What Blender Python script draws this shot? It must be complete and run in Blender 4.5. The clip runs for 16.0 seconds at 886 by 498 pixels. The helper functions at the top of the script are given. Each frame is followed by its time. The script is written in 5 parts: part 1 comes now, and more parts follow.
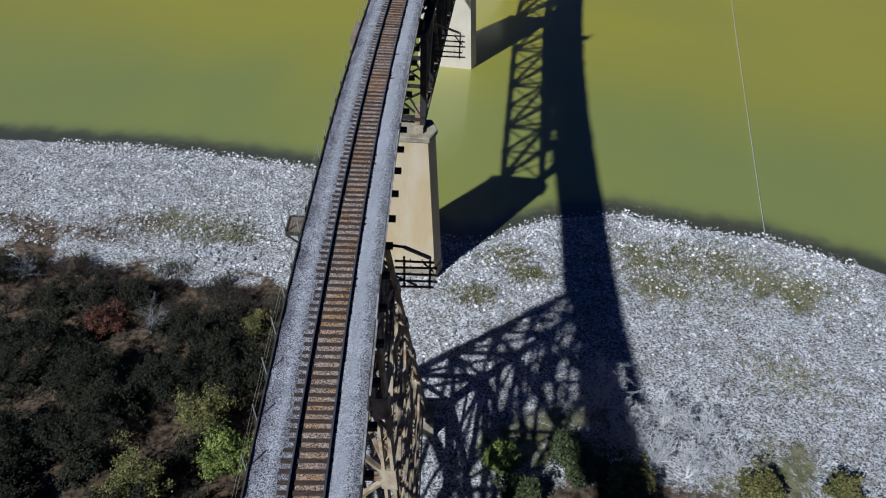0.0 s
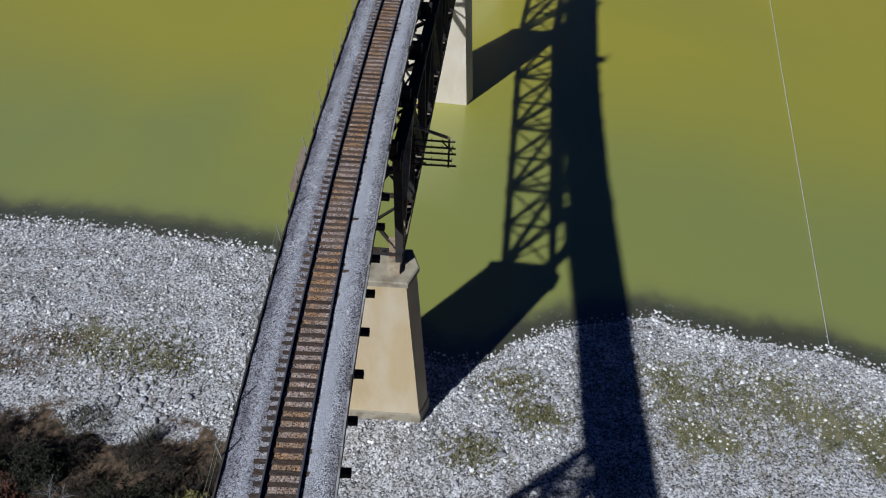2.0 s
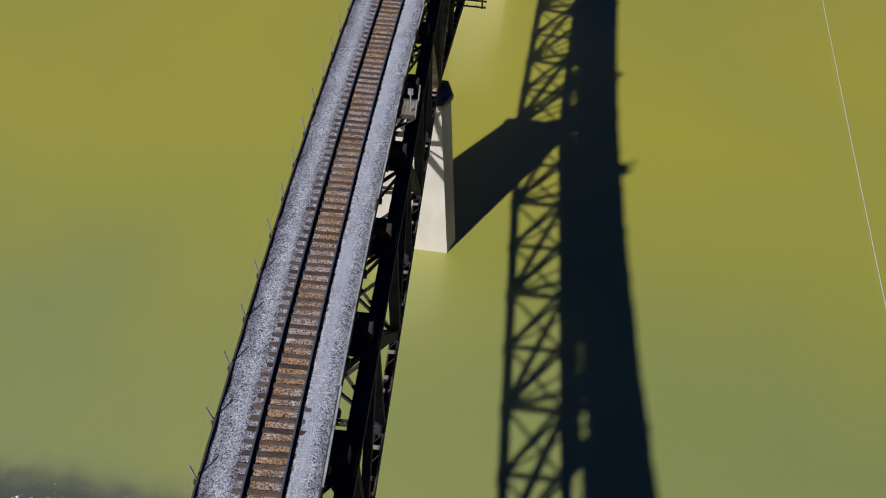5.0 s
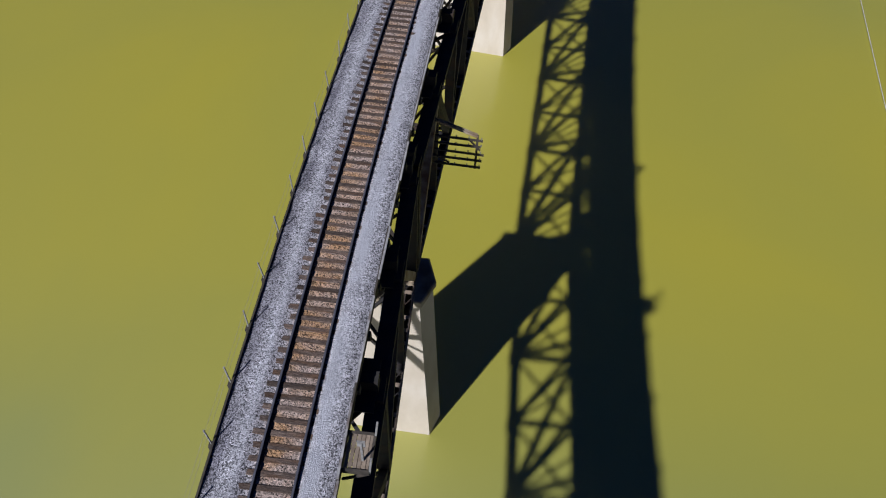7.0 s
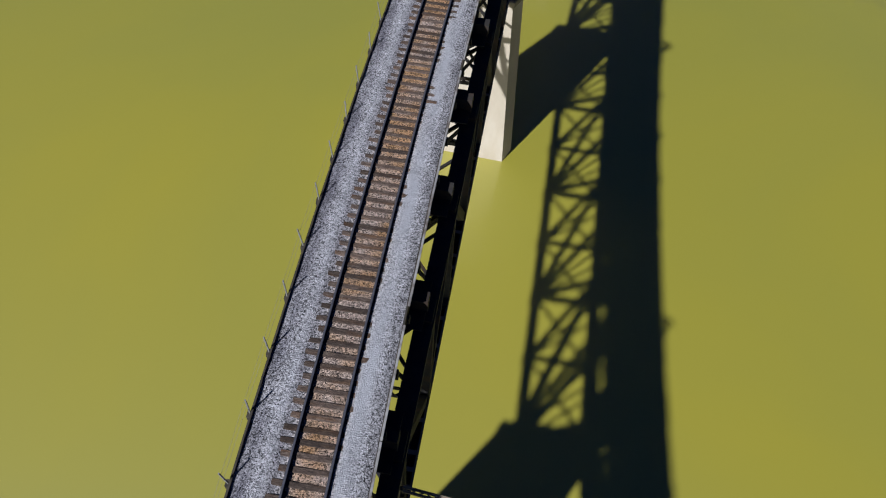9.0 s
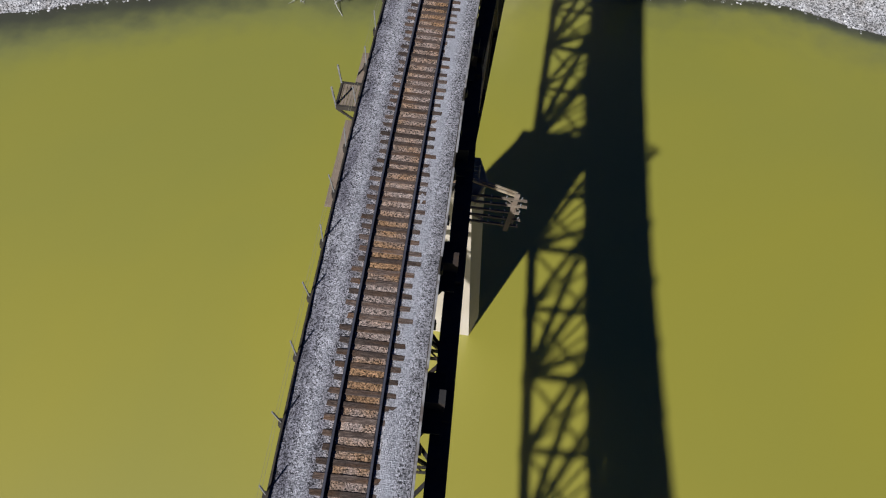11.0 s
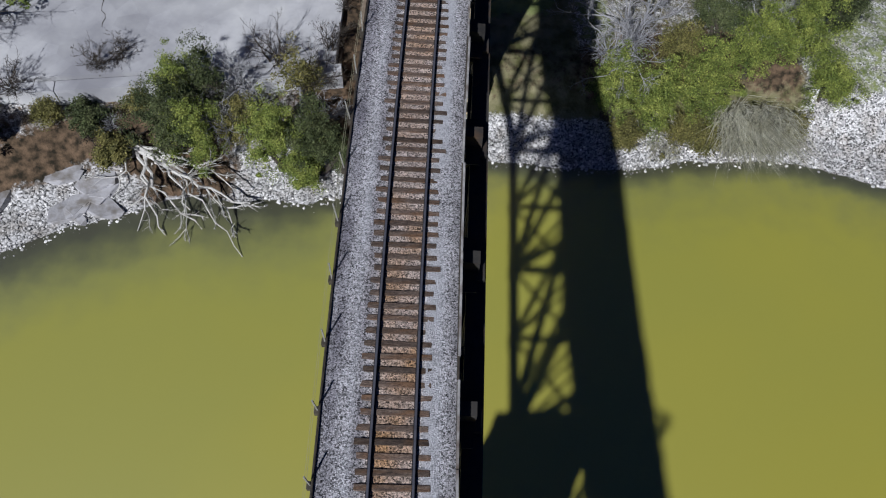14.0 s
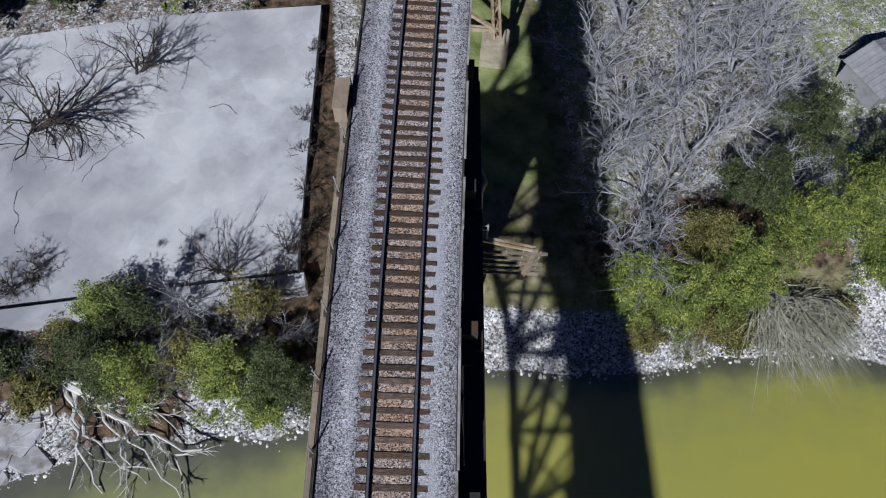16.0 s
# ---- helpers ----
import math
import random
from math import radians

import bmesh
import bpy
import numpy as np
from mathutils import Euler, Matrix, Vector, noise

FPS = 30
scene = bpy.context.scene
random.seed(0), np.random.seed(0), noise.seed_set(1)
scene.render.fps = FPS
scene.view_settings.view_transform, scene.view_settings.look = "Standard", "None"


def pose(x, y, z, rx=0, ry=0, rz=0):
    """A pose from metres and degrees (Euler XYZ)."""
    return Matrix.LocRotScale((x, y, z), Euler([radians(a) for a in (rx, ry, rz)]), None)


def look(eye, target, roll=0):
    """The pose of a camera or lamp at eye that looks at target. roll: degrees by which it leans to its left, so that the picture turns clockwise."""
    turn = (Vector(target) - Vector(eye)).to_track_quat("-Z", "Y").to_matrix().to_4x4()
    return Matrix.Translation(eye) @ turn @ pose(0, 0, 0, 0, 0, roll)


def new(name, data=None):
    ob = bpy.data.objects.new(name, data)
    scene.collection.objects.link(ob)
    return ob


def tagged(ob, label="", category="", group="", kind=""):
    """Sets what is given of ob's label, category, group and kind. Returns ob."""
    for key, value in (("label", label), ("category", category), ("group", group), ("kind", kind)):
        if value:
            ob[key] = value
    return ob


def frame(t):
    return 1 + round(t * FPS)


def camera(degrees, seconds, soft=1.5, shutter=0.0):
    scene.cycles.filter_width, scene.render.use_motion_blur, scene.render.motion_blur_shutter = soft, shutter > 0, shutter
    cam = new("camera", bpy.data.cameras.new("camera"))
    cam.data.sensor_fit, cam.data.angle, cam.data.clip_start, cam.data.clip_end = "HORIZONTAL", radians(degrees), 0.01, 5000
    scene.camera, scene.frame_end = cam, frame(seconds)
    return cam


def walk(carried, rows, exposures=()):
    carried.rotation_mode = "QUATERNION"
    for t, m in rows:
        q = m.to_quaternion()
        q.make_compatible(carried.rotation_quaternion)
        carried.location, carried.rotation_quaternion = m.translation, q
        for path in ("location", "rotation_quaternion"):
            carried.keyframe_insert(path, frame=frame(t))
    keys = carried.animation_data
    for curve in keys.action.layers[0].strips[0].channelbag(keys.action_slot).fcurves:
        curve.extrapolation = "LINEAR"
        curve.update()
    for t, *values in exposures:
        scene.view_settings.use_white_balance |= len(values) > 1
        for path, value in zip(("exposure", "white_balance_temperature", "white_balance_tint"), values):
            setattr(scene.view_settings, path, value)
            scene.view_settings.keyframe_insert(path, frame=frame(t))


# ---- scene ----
cam = camera(61.3, 16.0, soft=1.15)
PATH = [
    (0, (12.600, -8.131, 57.797), (12.396, -6.640, 56.480), 1.88),
    (0.5, (11.847, -2.001, 57.903), (11.652, -0.541, 56.549), 1.88),
    (1, (11.075, 4.158, 58.030), (10.885, 5.595, 56.652), 1.91),
    (1.5, (10.397, 10.414, 58.159), (10.211, 11.832, 56.761), 1.93),
    (2, (9.782, 16.574, 58.263), (9.599, 17.972, 56.845), 1.91),
    (2.5, (9.194, 22.777, 58.447), (9.017, 24.157, 57.010), 1.89),
    (3, (8.656, 28.871, 58.537), (8.485, 30.233, 57.082), 1.84),
    (3.5, (8.120, 35.126, 58.651), (7.955, 36.467, 57.177), 1.79),
    (4, (7.552, 41.230, 58.785), (7.392, 42.548, 57.290), 1.75),
    (6.5, (4.065, 70.938, 56.754), (3.953, 72.183, 55.193), 3.29),
    (7, (3.604, 76.624, 56.590), (3.497, 77.853, 55.015), 3.34),
    (7.5, (3.216, 82.572, 56.437), (3.112, 83.781, 54.847), 3.39),
    (8, (2.763, 88.358, 56.245), (2.662, 89.550, 54.642), 3.49),
    (8.5, (2.270, 94.333, 56.072), (2.175, 95.506, 54.455), 3.72),
    (9, (1.646, 99.989, 55.995), (1.558, 101.144, 54.364), 4.07),
    (11.5, (-0.128, 129.996, 55.967), (-0.086, 131.042, 54.263), 4.27),
    (12, (-0.295, 135.291, 55.736), (-0.227, 136.323, 54.024), 4.41),
    (12.5, (-0.384, 140.800, 55.542), (-0.292, 141.820, 53.825), 4.45),
    (13, (-0.278, 146.714, 55.580), (-0.167, 147.709, 53.848), 4.45),
    (13.5, (-0.063, 152.634, 55.696), (0.066, 153.604, 53.951), 4.42),
    (14, (0.236, 158.452, 55.776), (0.380, 159.395, 54.018), 4.41),
    (14.5, (0.611, 164.443, 55.864), (0.765, 165.357, 54.092), 4.26),
    (15, (1.417, 170.133, 55.912), (1.572, 171.021, 54.127), 3.97),
    (15.5, (2.261, 175.869, 55.887), (2.415, 176.736, 54.091), 3.78),
    (16, (3.015, 181.580, 56.055), (3.169, 182.421, 54.247), 3.94),
]
walk(cam, [(t, look(eye, target, roll)) for t, eye, target, roll in PATH],
     exposures=[(0, -0.1, 5650, 4), (2.5, -0.16, 5900, 6), (3.5, -0.1, 5950, 7), (7, 0.0, 5950, 12), (9, -0.02, 6050, 8), (12.3, -0.12, 6300, 9), (14.5, -0.08, 6050, 7), (16, -0.04, 5950, 8)])

# ---------- light ----------
SUN_WAY = Vector((0.643, 1.0, -1.0)).normalized()
world = bpy.data.worlds.new("sky")
scene.world = world
world.use_nodes = True
wn = world.node_tree
sky = wn.nodes.new("ShaderNodeTexSky")
sky.sky_type = "NISHITA"
sky.sun_disc = False
sky.ozone_density = 10.0
sky.sun_elevation = math.asin(-SUN_WAY.z)
sky.sun_rotation = math.atan2(-SUN_WAY.x, -SUN_WAY.y)
tint = wn.nodes.new("ShaderNodeMix")
tint.data_type, tint.blend_type = "RGBA", "MULTIPLY"
tint.inputs[0].default_value = 1.0
tint.inputs[7].default_value = (0.55, 0.8, 1.5, 1)
wn.links.new(sky.outputs[0], tint.inputs[6])
wn.links.new(tint.outputs[2], wn.nodes["Background"].inputs[0])
wn.nodes["Background"].inputs[1].default_value = 0.0125
sun_data = bpy.data.lights.new("sun", "SUN")
sun_data.energy = 5.0
sun_data.angle = radians(1.1)
sun_data.color = (1.0, 0.975, 0.95)
sun = new("sun", sun_data)
sun.rotation_mode = "QUATERNION"
sun.rotation_quaternion = SUN_WAY.to_track_quat("-Z", "Y")
sun.location = (-60, -60, 120)

# ---------- the line of the track: a wide curve ----------
CX, CY, CR = 580.0, 105.18, 583.06
RAIL_Z = 30.34


def tp(s, off=0.0, z=0.0):
    """A point s metres along the track, off metres to its right, at height z."""
    a = (s - CY) / CR
    return Vector((CX - (CR - off) * math.cos(a), CY + (CR - off) * math.sin(a), z))


def heading(s):
    return -(s - CY) / CR


# ---------- materials ----------
def material(name, stops, scale=4.0, detail=6.0, rough=0.85, bump=0.3, metal=0.0, stain=None, stain_scale=0.4,
             speck=0.0, speck_scale=40.0, vary=0.0, spec=0.3, bump_scale=None, stretch=None, island=0.0, tone=0.66):
    stops = [tuple(v * tone for v in c) for c in stops]
    stain = tuple(v * tone for v in stain) if stain else None
    m = bpy.data.materials.new(name)
    m.use_nodes = True
    nt = m.node_tree
    N, L = nt.nodes, nt.links
    bsdf = N["Principled BSDF"]
    bsdf.inputs["Roughness"].default_value = rough
    bsdf.inputs["Metallic"].default_value = metal
    bsdf.inputs["Specular IOR Level"].default_value = spec
    geo = N.new("ShaderNodeNewGeometry")
    vec = geo.outputs["Position"]
    if stretch:
        mp = N.new("ShaderNodeMapping")
        mp.inputs["Scale"].default_value = stretch
        L.new(vec, mp.inputs[0])
        vec = mp.outputs[0]
    nz = N.new("ShaderNodeTexNoise")
    nz.inputs["Scale"].default_value = scale
    nz.inputs["Detail"].default_value = detail
    nz.inputs["Roughness"].default_value = 0.65
    L.new(vec, nz.inputs["Vector"])
    ramp = N.new("ShaderNodeValToRGB")
    els = ramp.color_ramp.elements
    lo, hi = 0.3, 0.7
    for i, c in enumerate(stops):
        pos = lo + (hi - lo) * i / max(1, len(stops) - 1)
        e = els[i] if i < 2 else els.new(pos)
        e.position = pos
        e.color = (*c, 1)
    L.new(nz.outputs[0], ramp.inputs[0])
    col = ramp.outputs[0]

    def mix(a, b, fac, kind="MIX"):
        x = N.new("ShaderNodeMix")
        x.data_type = "RGBA"
        x.blend_type = kind
        for v, sock in ((fac, x.inputs[0]), (a, x.inputs[6]), (b, x.inputs[7])):
            if isinstance(v, (int, float)):
                sock.default_value = v
            elif isinstance(v, tuple):
                sock.default_value = (*v, 1)
            else:
                L.new(v, sock)
        return x.outputs[2]

    def rng(sock, a, b, c, d):
        r = N.new("ShaderNodeMapRange")
        L.new(sock, r.inputs[0])
        for i, v in enumerate((a, b, c, d)):
            r.inputs[i + 1].default_value = v
        return r.outputs[0]

    if stain:
        n2 = N.new("ShaderNodeTexNoise")
        n2.inputs["Scale"].default_value = stain_scale
        n2.inputs["Detail"].default_value = 5
        L.new(vec, n2.inputs["Vector"])
        col = mix(col, stain, rng(n2.outputs[0], 0.48, 0.68, 0, 0.85))
    if speck:
        vo = N.new("ShaderNodeTexVoronoi")
        vo.inputs["Scale"].default_value = speck_scale
        L.new(vec, vo.inputs["Vector"])
        sp = N.new("ShaderNodeSeparateColor")
        L.new(vo.outputs["Color"], sp.inputs[0])
        col = mix(col, rng(sp.outputs[0], 0, 1, 1 - speck, 1 + speck * 0.6), 1.0, "MULTIPLY")
    if vary or island:
        if island:
            rnd = geo.outputs["Random Per Island"]
        else:
            oi = N.new("ShaderNodeObjectInfo")
            rnd = oi.outputs["Random"]
        v = vary or island
        col = mix(col, rng(rnd, 0, 1, 1 - v, 1 + v), 1.0, "MULTIPLY")
    L.new(col, bsdf.inputs["Base Color"])
    if bump:
        nb = N.new("ShaderNodeTexNoise")
        nb.inputs["Scale"].default_value = bump_scale or scale * 4
        nb.inputs["Detail"].default_value = 6
        L.new(vec, nb.inputs["Vector"])
        b = N.new("ShaderNodeBump")
        b.inputs["Strength"].default_value = bump
        b.inputs["Distance"].default_value = 0.08
        L.new(nb.outputs[0], b.inputs["Height"])
        L.new(b.outputs[0], bsdf.inputs["Normal"])
    return m


def nodes_of(m):
    return m.node_tree.nodes, m.node_tree.links


MAT = {}
MAT["steel"] = material("weathered_steel", [(0.34, 0.25, 0.16), (0.58, 0.47, 0.33), (0.72, 0.61, 0.46)], 1.2, rough=0.8,
                        stain=(0.26, 0.13, 0.06), stain_scale=0.9, bump=0.15, vary=0.15)
# tan steel made near-black to hold the shade under the deck; rust stains on top
MAT["truss"] = material("shade_black_steel", [(0.022, 0.021, 0.023), (0.048, 0.044, 0.042)], 1.5, rough=0.75, stain=(0.075, 0.045, 0.028), stain_scale=1.1, bump=0.15, vary=0.2, tone=0.9)
MAT["dark_steel"] = material("dark_steel", [(0.03, 0.027, 0.025), (0.09, 0.075, 0.06)], 2.5, rough=0.7, bump=0.15, tone=0.9)
MAT["rail"] = material("worn_rail", [(0.03, 0.03, 0.036), (0.08, 0.07, 0.075)], 3.0, rough=0.45, metal=0.5, bump=0.05)
MAT["rail_head"] = material("polished_rail_head", [(0.14, 0.145, 0.19), (0.24, 0.245, 0.3)], 3.0, rough=0.45, metal=0.5, bump=0.03)
MAT["tie"] = material("creosoted_tie", [(0.075, 0.056, 0.05), (0.16, 0.115, 0.096), (0.28, 0.22, 0.185)], 3.0, rough=0.9, stain=(0.19, 0.105, 0.06),
                      stain_scale=0.8, bump=0.5, vary=0.45, stretch=(1, 5, 1), speck=0.5, speck_scale=12.0)
MAT["concrete"] = material("pier_concrete", [(0.66, 0.50, 0.29), (0.77, 0.60, 0.37)], 0.5, rough=0.92, stain=(0.78, 0.68, 0.52), stain_scale=0.25,
                           bump=0.12, bump_scale=6, stretch=(1, 1, 0.35), tone=0.76)
MAT["pale_concrete"] = material("pale_pier_concrete", [(0.66, 0.57, 0.45), (0.78, 0.69, 0.57)], 0.5, rough=0.92, stain=(0.80, 0.74, 0.66), stain_scale=0.25,
                                bump=0.12, bump_scale=6, stretch=(1, 1, 0.35), tone=0.78)
MAT["cap"] = material("cap_concrete", [(0.44, 0.38, 0.28), (0.6, 0.53, 0.4)], 1.0, rough=0.92, stain=(0.28, 0.22, 0.15), stain_scale=0.8, bump=0.15)
MAT["white_paint"] = material("whitened_metal", [(0.26, 0.25, 0.24), (0.50, 0.49, 0.47)], 5.0, rough=0.6, bump=0.05)
MAT["edge_angle"] = material("pale_edge_angle", [(0.30, 0.29, 0.30), (0.62, 0.61, 0.62)], 1.8, rough=0.7, stain=(0.16, 0.12, 0.10), stain_scale=1.5, bump=0.1)
MAT["timber"] = material("grey_timber", [(0.25, 0.19, 0.14), (0.42, 0.34, 0.27)], 3.0, rough=0.9, bump=0.3, vary=0.25)
MAT["plank"] = material("pale_plank", [(0.32, 0.24, 0.18), (0.46, 0.36, 0.28)], 2.0, rough=0.9, stain=(0.3, 0.22, 0.16), bump=0.2)
MAT["bark"] = material("dark_bark", [(0.05, 0.04, 0.033), (0.12, 0.10, 0.085)], 6.0, rough=0.95, bump=0.4)
MAT["silver"] = material("silvery_twigs", [(0.46, 0.45, 0.46), (0.70, 0.69, 0.70)], 3.0, rough=0.9, bump=0, tone=0.9)
# brown-green leaves darkened almost to black: the thicket's shade is in the colour
MAT["leaf_thicket"] = material("shaded_thicket_leaves", [(0.013, 0.016, 0.009), (0.038, 0.038, 0.019)], 0.7, rough=0.85, bump=0, island=0.5)
MAT["pale_bark"] = material("pale_bare_twigs", [(0.20, 0.20, 0.22), (0.38, 0.38, 0.41)], 0.8, rough=0.9, bump=0.2, tone=0.9)
MAT["driftwood"] = material("bleached_wood", [(0.46, 0.44, 0.43), (0.74, 0.72, 0.70)], 4.0, rough=0.9, bump=0.3, tone=0.85)
MAT["leaf"] = material("green_leaves", [(0.05, 0.08, 0.02), (0.17, 0.21, 0.045), (0.37, 0.40, 0.10)], 0.7, rough=0.7, bump=0, island=0.5, tone=0.9)
MAT["leaf_dark"] = material("dark_leaves", [(0.024, 0.036, 0.014), (0.062, 0.078, 0.03), (0.12, 0.135, 0.06)], 0.7, rough=0.75, bump=0, island=0.5, tone=0.9)
MAT["leaf_olive"] = material("olive_leaves", [(0.06, 0.062, 0.02), (0.15, 0.14, 0.045), (0.25, 0.22, 0.075)], 0.7, rough=0.75, bump=0, island=0.5, tone=0.9)
MAT["leaf_red"] = material("reddish_leaves", [(0.06, 0.025, 0.015), (0.16, 0.06, 0.035)], 0.9, rough=0.75, bump=0, island=0.5, tone=0.9)
MAT["reed"] = material("dry_reeds", [(0.24, 0.23, 0.15), (0.46, 0.45, 0.38)], 1.2, rough=0.85, bump=0, island=0.4, tone=0.9)
MAT["dry_grass"] = material("dry_bank_grass", [(0.05, 0.047, 0.03), (0.13, 0.12, 0.085)], 1.2, rough=0.9, bump=0, island=0.5, tone=0.9)
MAT["grass"] = material("bank_grass", [(0.13, 0.13, 0.05), (0.24, 0.22, 0.10), (0.36, 0.31, 0.17)], 0.5, rough=0.85, bump=0, island=0.4)
MAT["stone"] = material("pale_river_stone", [(0.43, 0.42, 0.42), (0.73, 0.715, 0.72)], 1.5, rough=0.95, bump=0.2, island=0.7, tone=0.86)
MAT["ledge"] = material("grey_rock_ledge", [(0.40, 0.39, 0.42), (0.56, 0.55, 0.59), (0.64, 0.63, 0.68)], 0.8, rough=0.95, stain=(0.24, 0.21, 0.18), stain_scale=0.9, bump=0.4, vary=0.15)
MAT["slab"] = material("white_caliche_slab", [(0.52, 0.52, 0.57), (0.74, 0.74, 0.79), (0.86, 0.86, 0.89)], 0.22, rough=0.95, stain=(0.36, 0.36, 0.41), stain_scale=0.09, speck=0.08, speck_scale=0.6,
                       bump=0.1, bump_scale=4)
MAT["wire"] = material("thin_wire", [(0.40, 0.38, 0.26), (0.52, 0.50, 0.36)], 3.0, rough=0.6, bump=0)
MAT["roof"] = material("grey_sheet_roof", [(0.28, 0.28, 0.30), (0.45, 0.45, 0.47)], 1.0, rough=0.7, bump=0.1)

# ballast: pale crushed stone, rusty brown between the rails
def ballast_material():
    m = material("ballast", [(0.46, 0.45, 0.49), (0.56, 0.55, 0.60), (0.68, 0.67, 0.73)], 0.9, rough=0.95, speck=0.95, speck_scale=22.0, bump=1.0, bump_scale=26, tone=0.8)
    N, L = nodes_of(m)
    bsdf = N["Principled BSDF"]
    src = bsdf.inputs["Base Color"].links[0].from_socket
    at = N.new("ShaderNodeAttribute")
    at.attribute_name = "rust"
    nz = N.new("ShaderNodeTexNoise")
    nz.inputs["Scale"].default_value = 0.55
    nz.inputs["Detail"].default_value = 4
    mr = N.new("ShaderNodeMapRange")
    mr.inputs[1].default_value, mr.inputs[2].default_value = 0.40, 0.62
    mr.inputs[3].default_value, mr.inputs[4].default_value = 0.5, 1.0
    gp = N.new("ShaderNodeNewGeometry")
    L.new(gp.outputs["Position"], nz.inputs["Vector"])
    L.new(nz.outputs[0], mr.inputs[0])
    mul = N.new("ShaderNodeMath")
    mul.operation = "MULTIPLY"
    L.new(at.outputs["Fac"], mul.inputs[0])
    L.new(mr.outputs[0], mul.inputs[1])
    mx = N.new("ShaderNodeMix")
    mx.data_type, mx.blend_type = "RGBA", "MULTIPLY"
    L.new(mul.outputs[0], mx.inputs[0])
    L.new(src, mx.inputs[6])
    mx.inputs[7].default_value = (0.92, 0.56, 0.28, 1)
    # multiplies the ballast darker in bands along the track
    dt = N.new("ShaderNodeAttribute")
    dt.attribute_name = "dark_band"
    m2 = N.new("ShaderNodeMix")
    m2.data_type, m2.blend_type = "RGBA", "MULTIPLY"
    L.new(dt.outputs["Fac"], m2.inputs[0])
    L.new(mx.outputs[2], m2.inputs[6])
    m2.inputs[7].default_value = (0.42, 0.41, 0.45, 1)
    da = N.new("ShaderNodeAttribute")
    da.attribute_name = "dust"
    m3 = N.new("ShaderNodeMix")
    m3.data_type = "RGBA"
    L.new(da.outputs["Fac"], m3.inputs[0])
    L.new(m2.outputs[2], m3.inputs[6])
    m3.inputs[7].default_value = (0.47, 0.475, 0.53, 1)
    L.new(m3.outputs[2], bsdf.inputs["Base Color"])
    return m


MAT["ballast"] = ballast_material()


# ground: pale gravel, soil (with some painted shade) and grass patches by attribute
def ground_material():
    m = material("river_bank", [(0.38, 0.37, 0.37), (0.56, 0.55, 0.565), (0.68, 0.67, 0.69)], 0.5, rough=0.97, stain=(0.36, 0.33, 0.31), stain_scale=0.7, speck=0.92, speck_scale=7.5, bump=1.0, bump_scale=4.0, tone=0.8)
    N, L = nodes_of(m)
    bsdf = N["Principled BSDF"]
    col = bsdf.inputs["Base Color"].links[0].from_socket
    gp = N.new("ShaderNodeNewGeometry")
    for name, c1, c2, sc in (("grass", (0.09, 0.09, 0.035), (0.22, 0.20, 0.12), 0.8), ("soil_shade", (0.020, 0.016, 0.010), (0.15, 0.10, 0.065), 1.6),
                             ("lawn", (0.10, 0.13, 0.04), (0.24, 0.27, 0.11), 0.5),
                             ("bed", (0.035, 0.034, 0.014), (0.10, 0.09, 0.05), 1.5)):
        at = N.new("ShaderNodeAttribute")
        at.attribute_name = name
        nz = N.new("ShaderNodeTexNoise")
        nz.inputs["Scale"].default_value = sc
        nz.inputs["Detail"].default_value = 7
        rp = N.new("ShaderNodeValToRGB")
        rp.color_ramp.elements[0].position, rp.color_ramp.elements[1].position = 0.35, 0.65
        rp.color_ramp.elements[0].color, rp.color_ramp.elements[1].color = (*c1, 1), (*c2, 1)
        L.new(nz.outputs[0], rp.inputs[0])
        n3 = N.new("ShaderNodeTexNoise")
        n3.inputs["Scale"].default_value = 1.7
        n3.inputs["Detail"].default_value = 8
        n3.inputs["Roughness"].default_value = 0.7
        L.new(gp.outputs["Position"], nz.inputs["Vector"])
        L.new(gp.outputs["Position"], n3.inputs["Vector"])
        ad = N.new("ShaderNodeMath")
        ad.operation = "ADD"
        L.new(at.outputs["Fac"], ad.inputs[0])
        L.new(n3.outputs[0], ad.inputs[1])
        mr = N.new("ShaderNodeMapRange")
        mr.inputs[1].default_value, mr.inputs[2].default_value = 0.92, 1.12
        L.new(ad.outputs[0], mr.inputs[0])
        mx = N.new("ShaderNodeMix")
        mx.data_type = "RGBA"
        L.new(mr.outputs[0], mx.inputs[0])
        L.new(col, mx.inputs[6])
        L.new(rp.outputs[0], mx.inputs[7])
        col = mx.outputs[2]
    L.new(col, bsdf.inputs["Base Color"])
    return m


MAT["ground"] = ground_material()


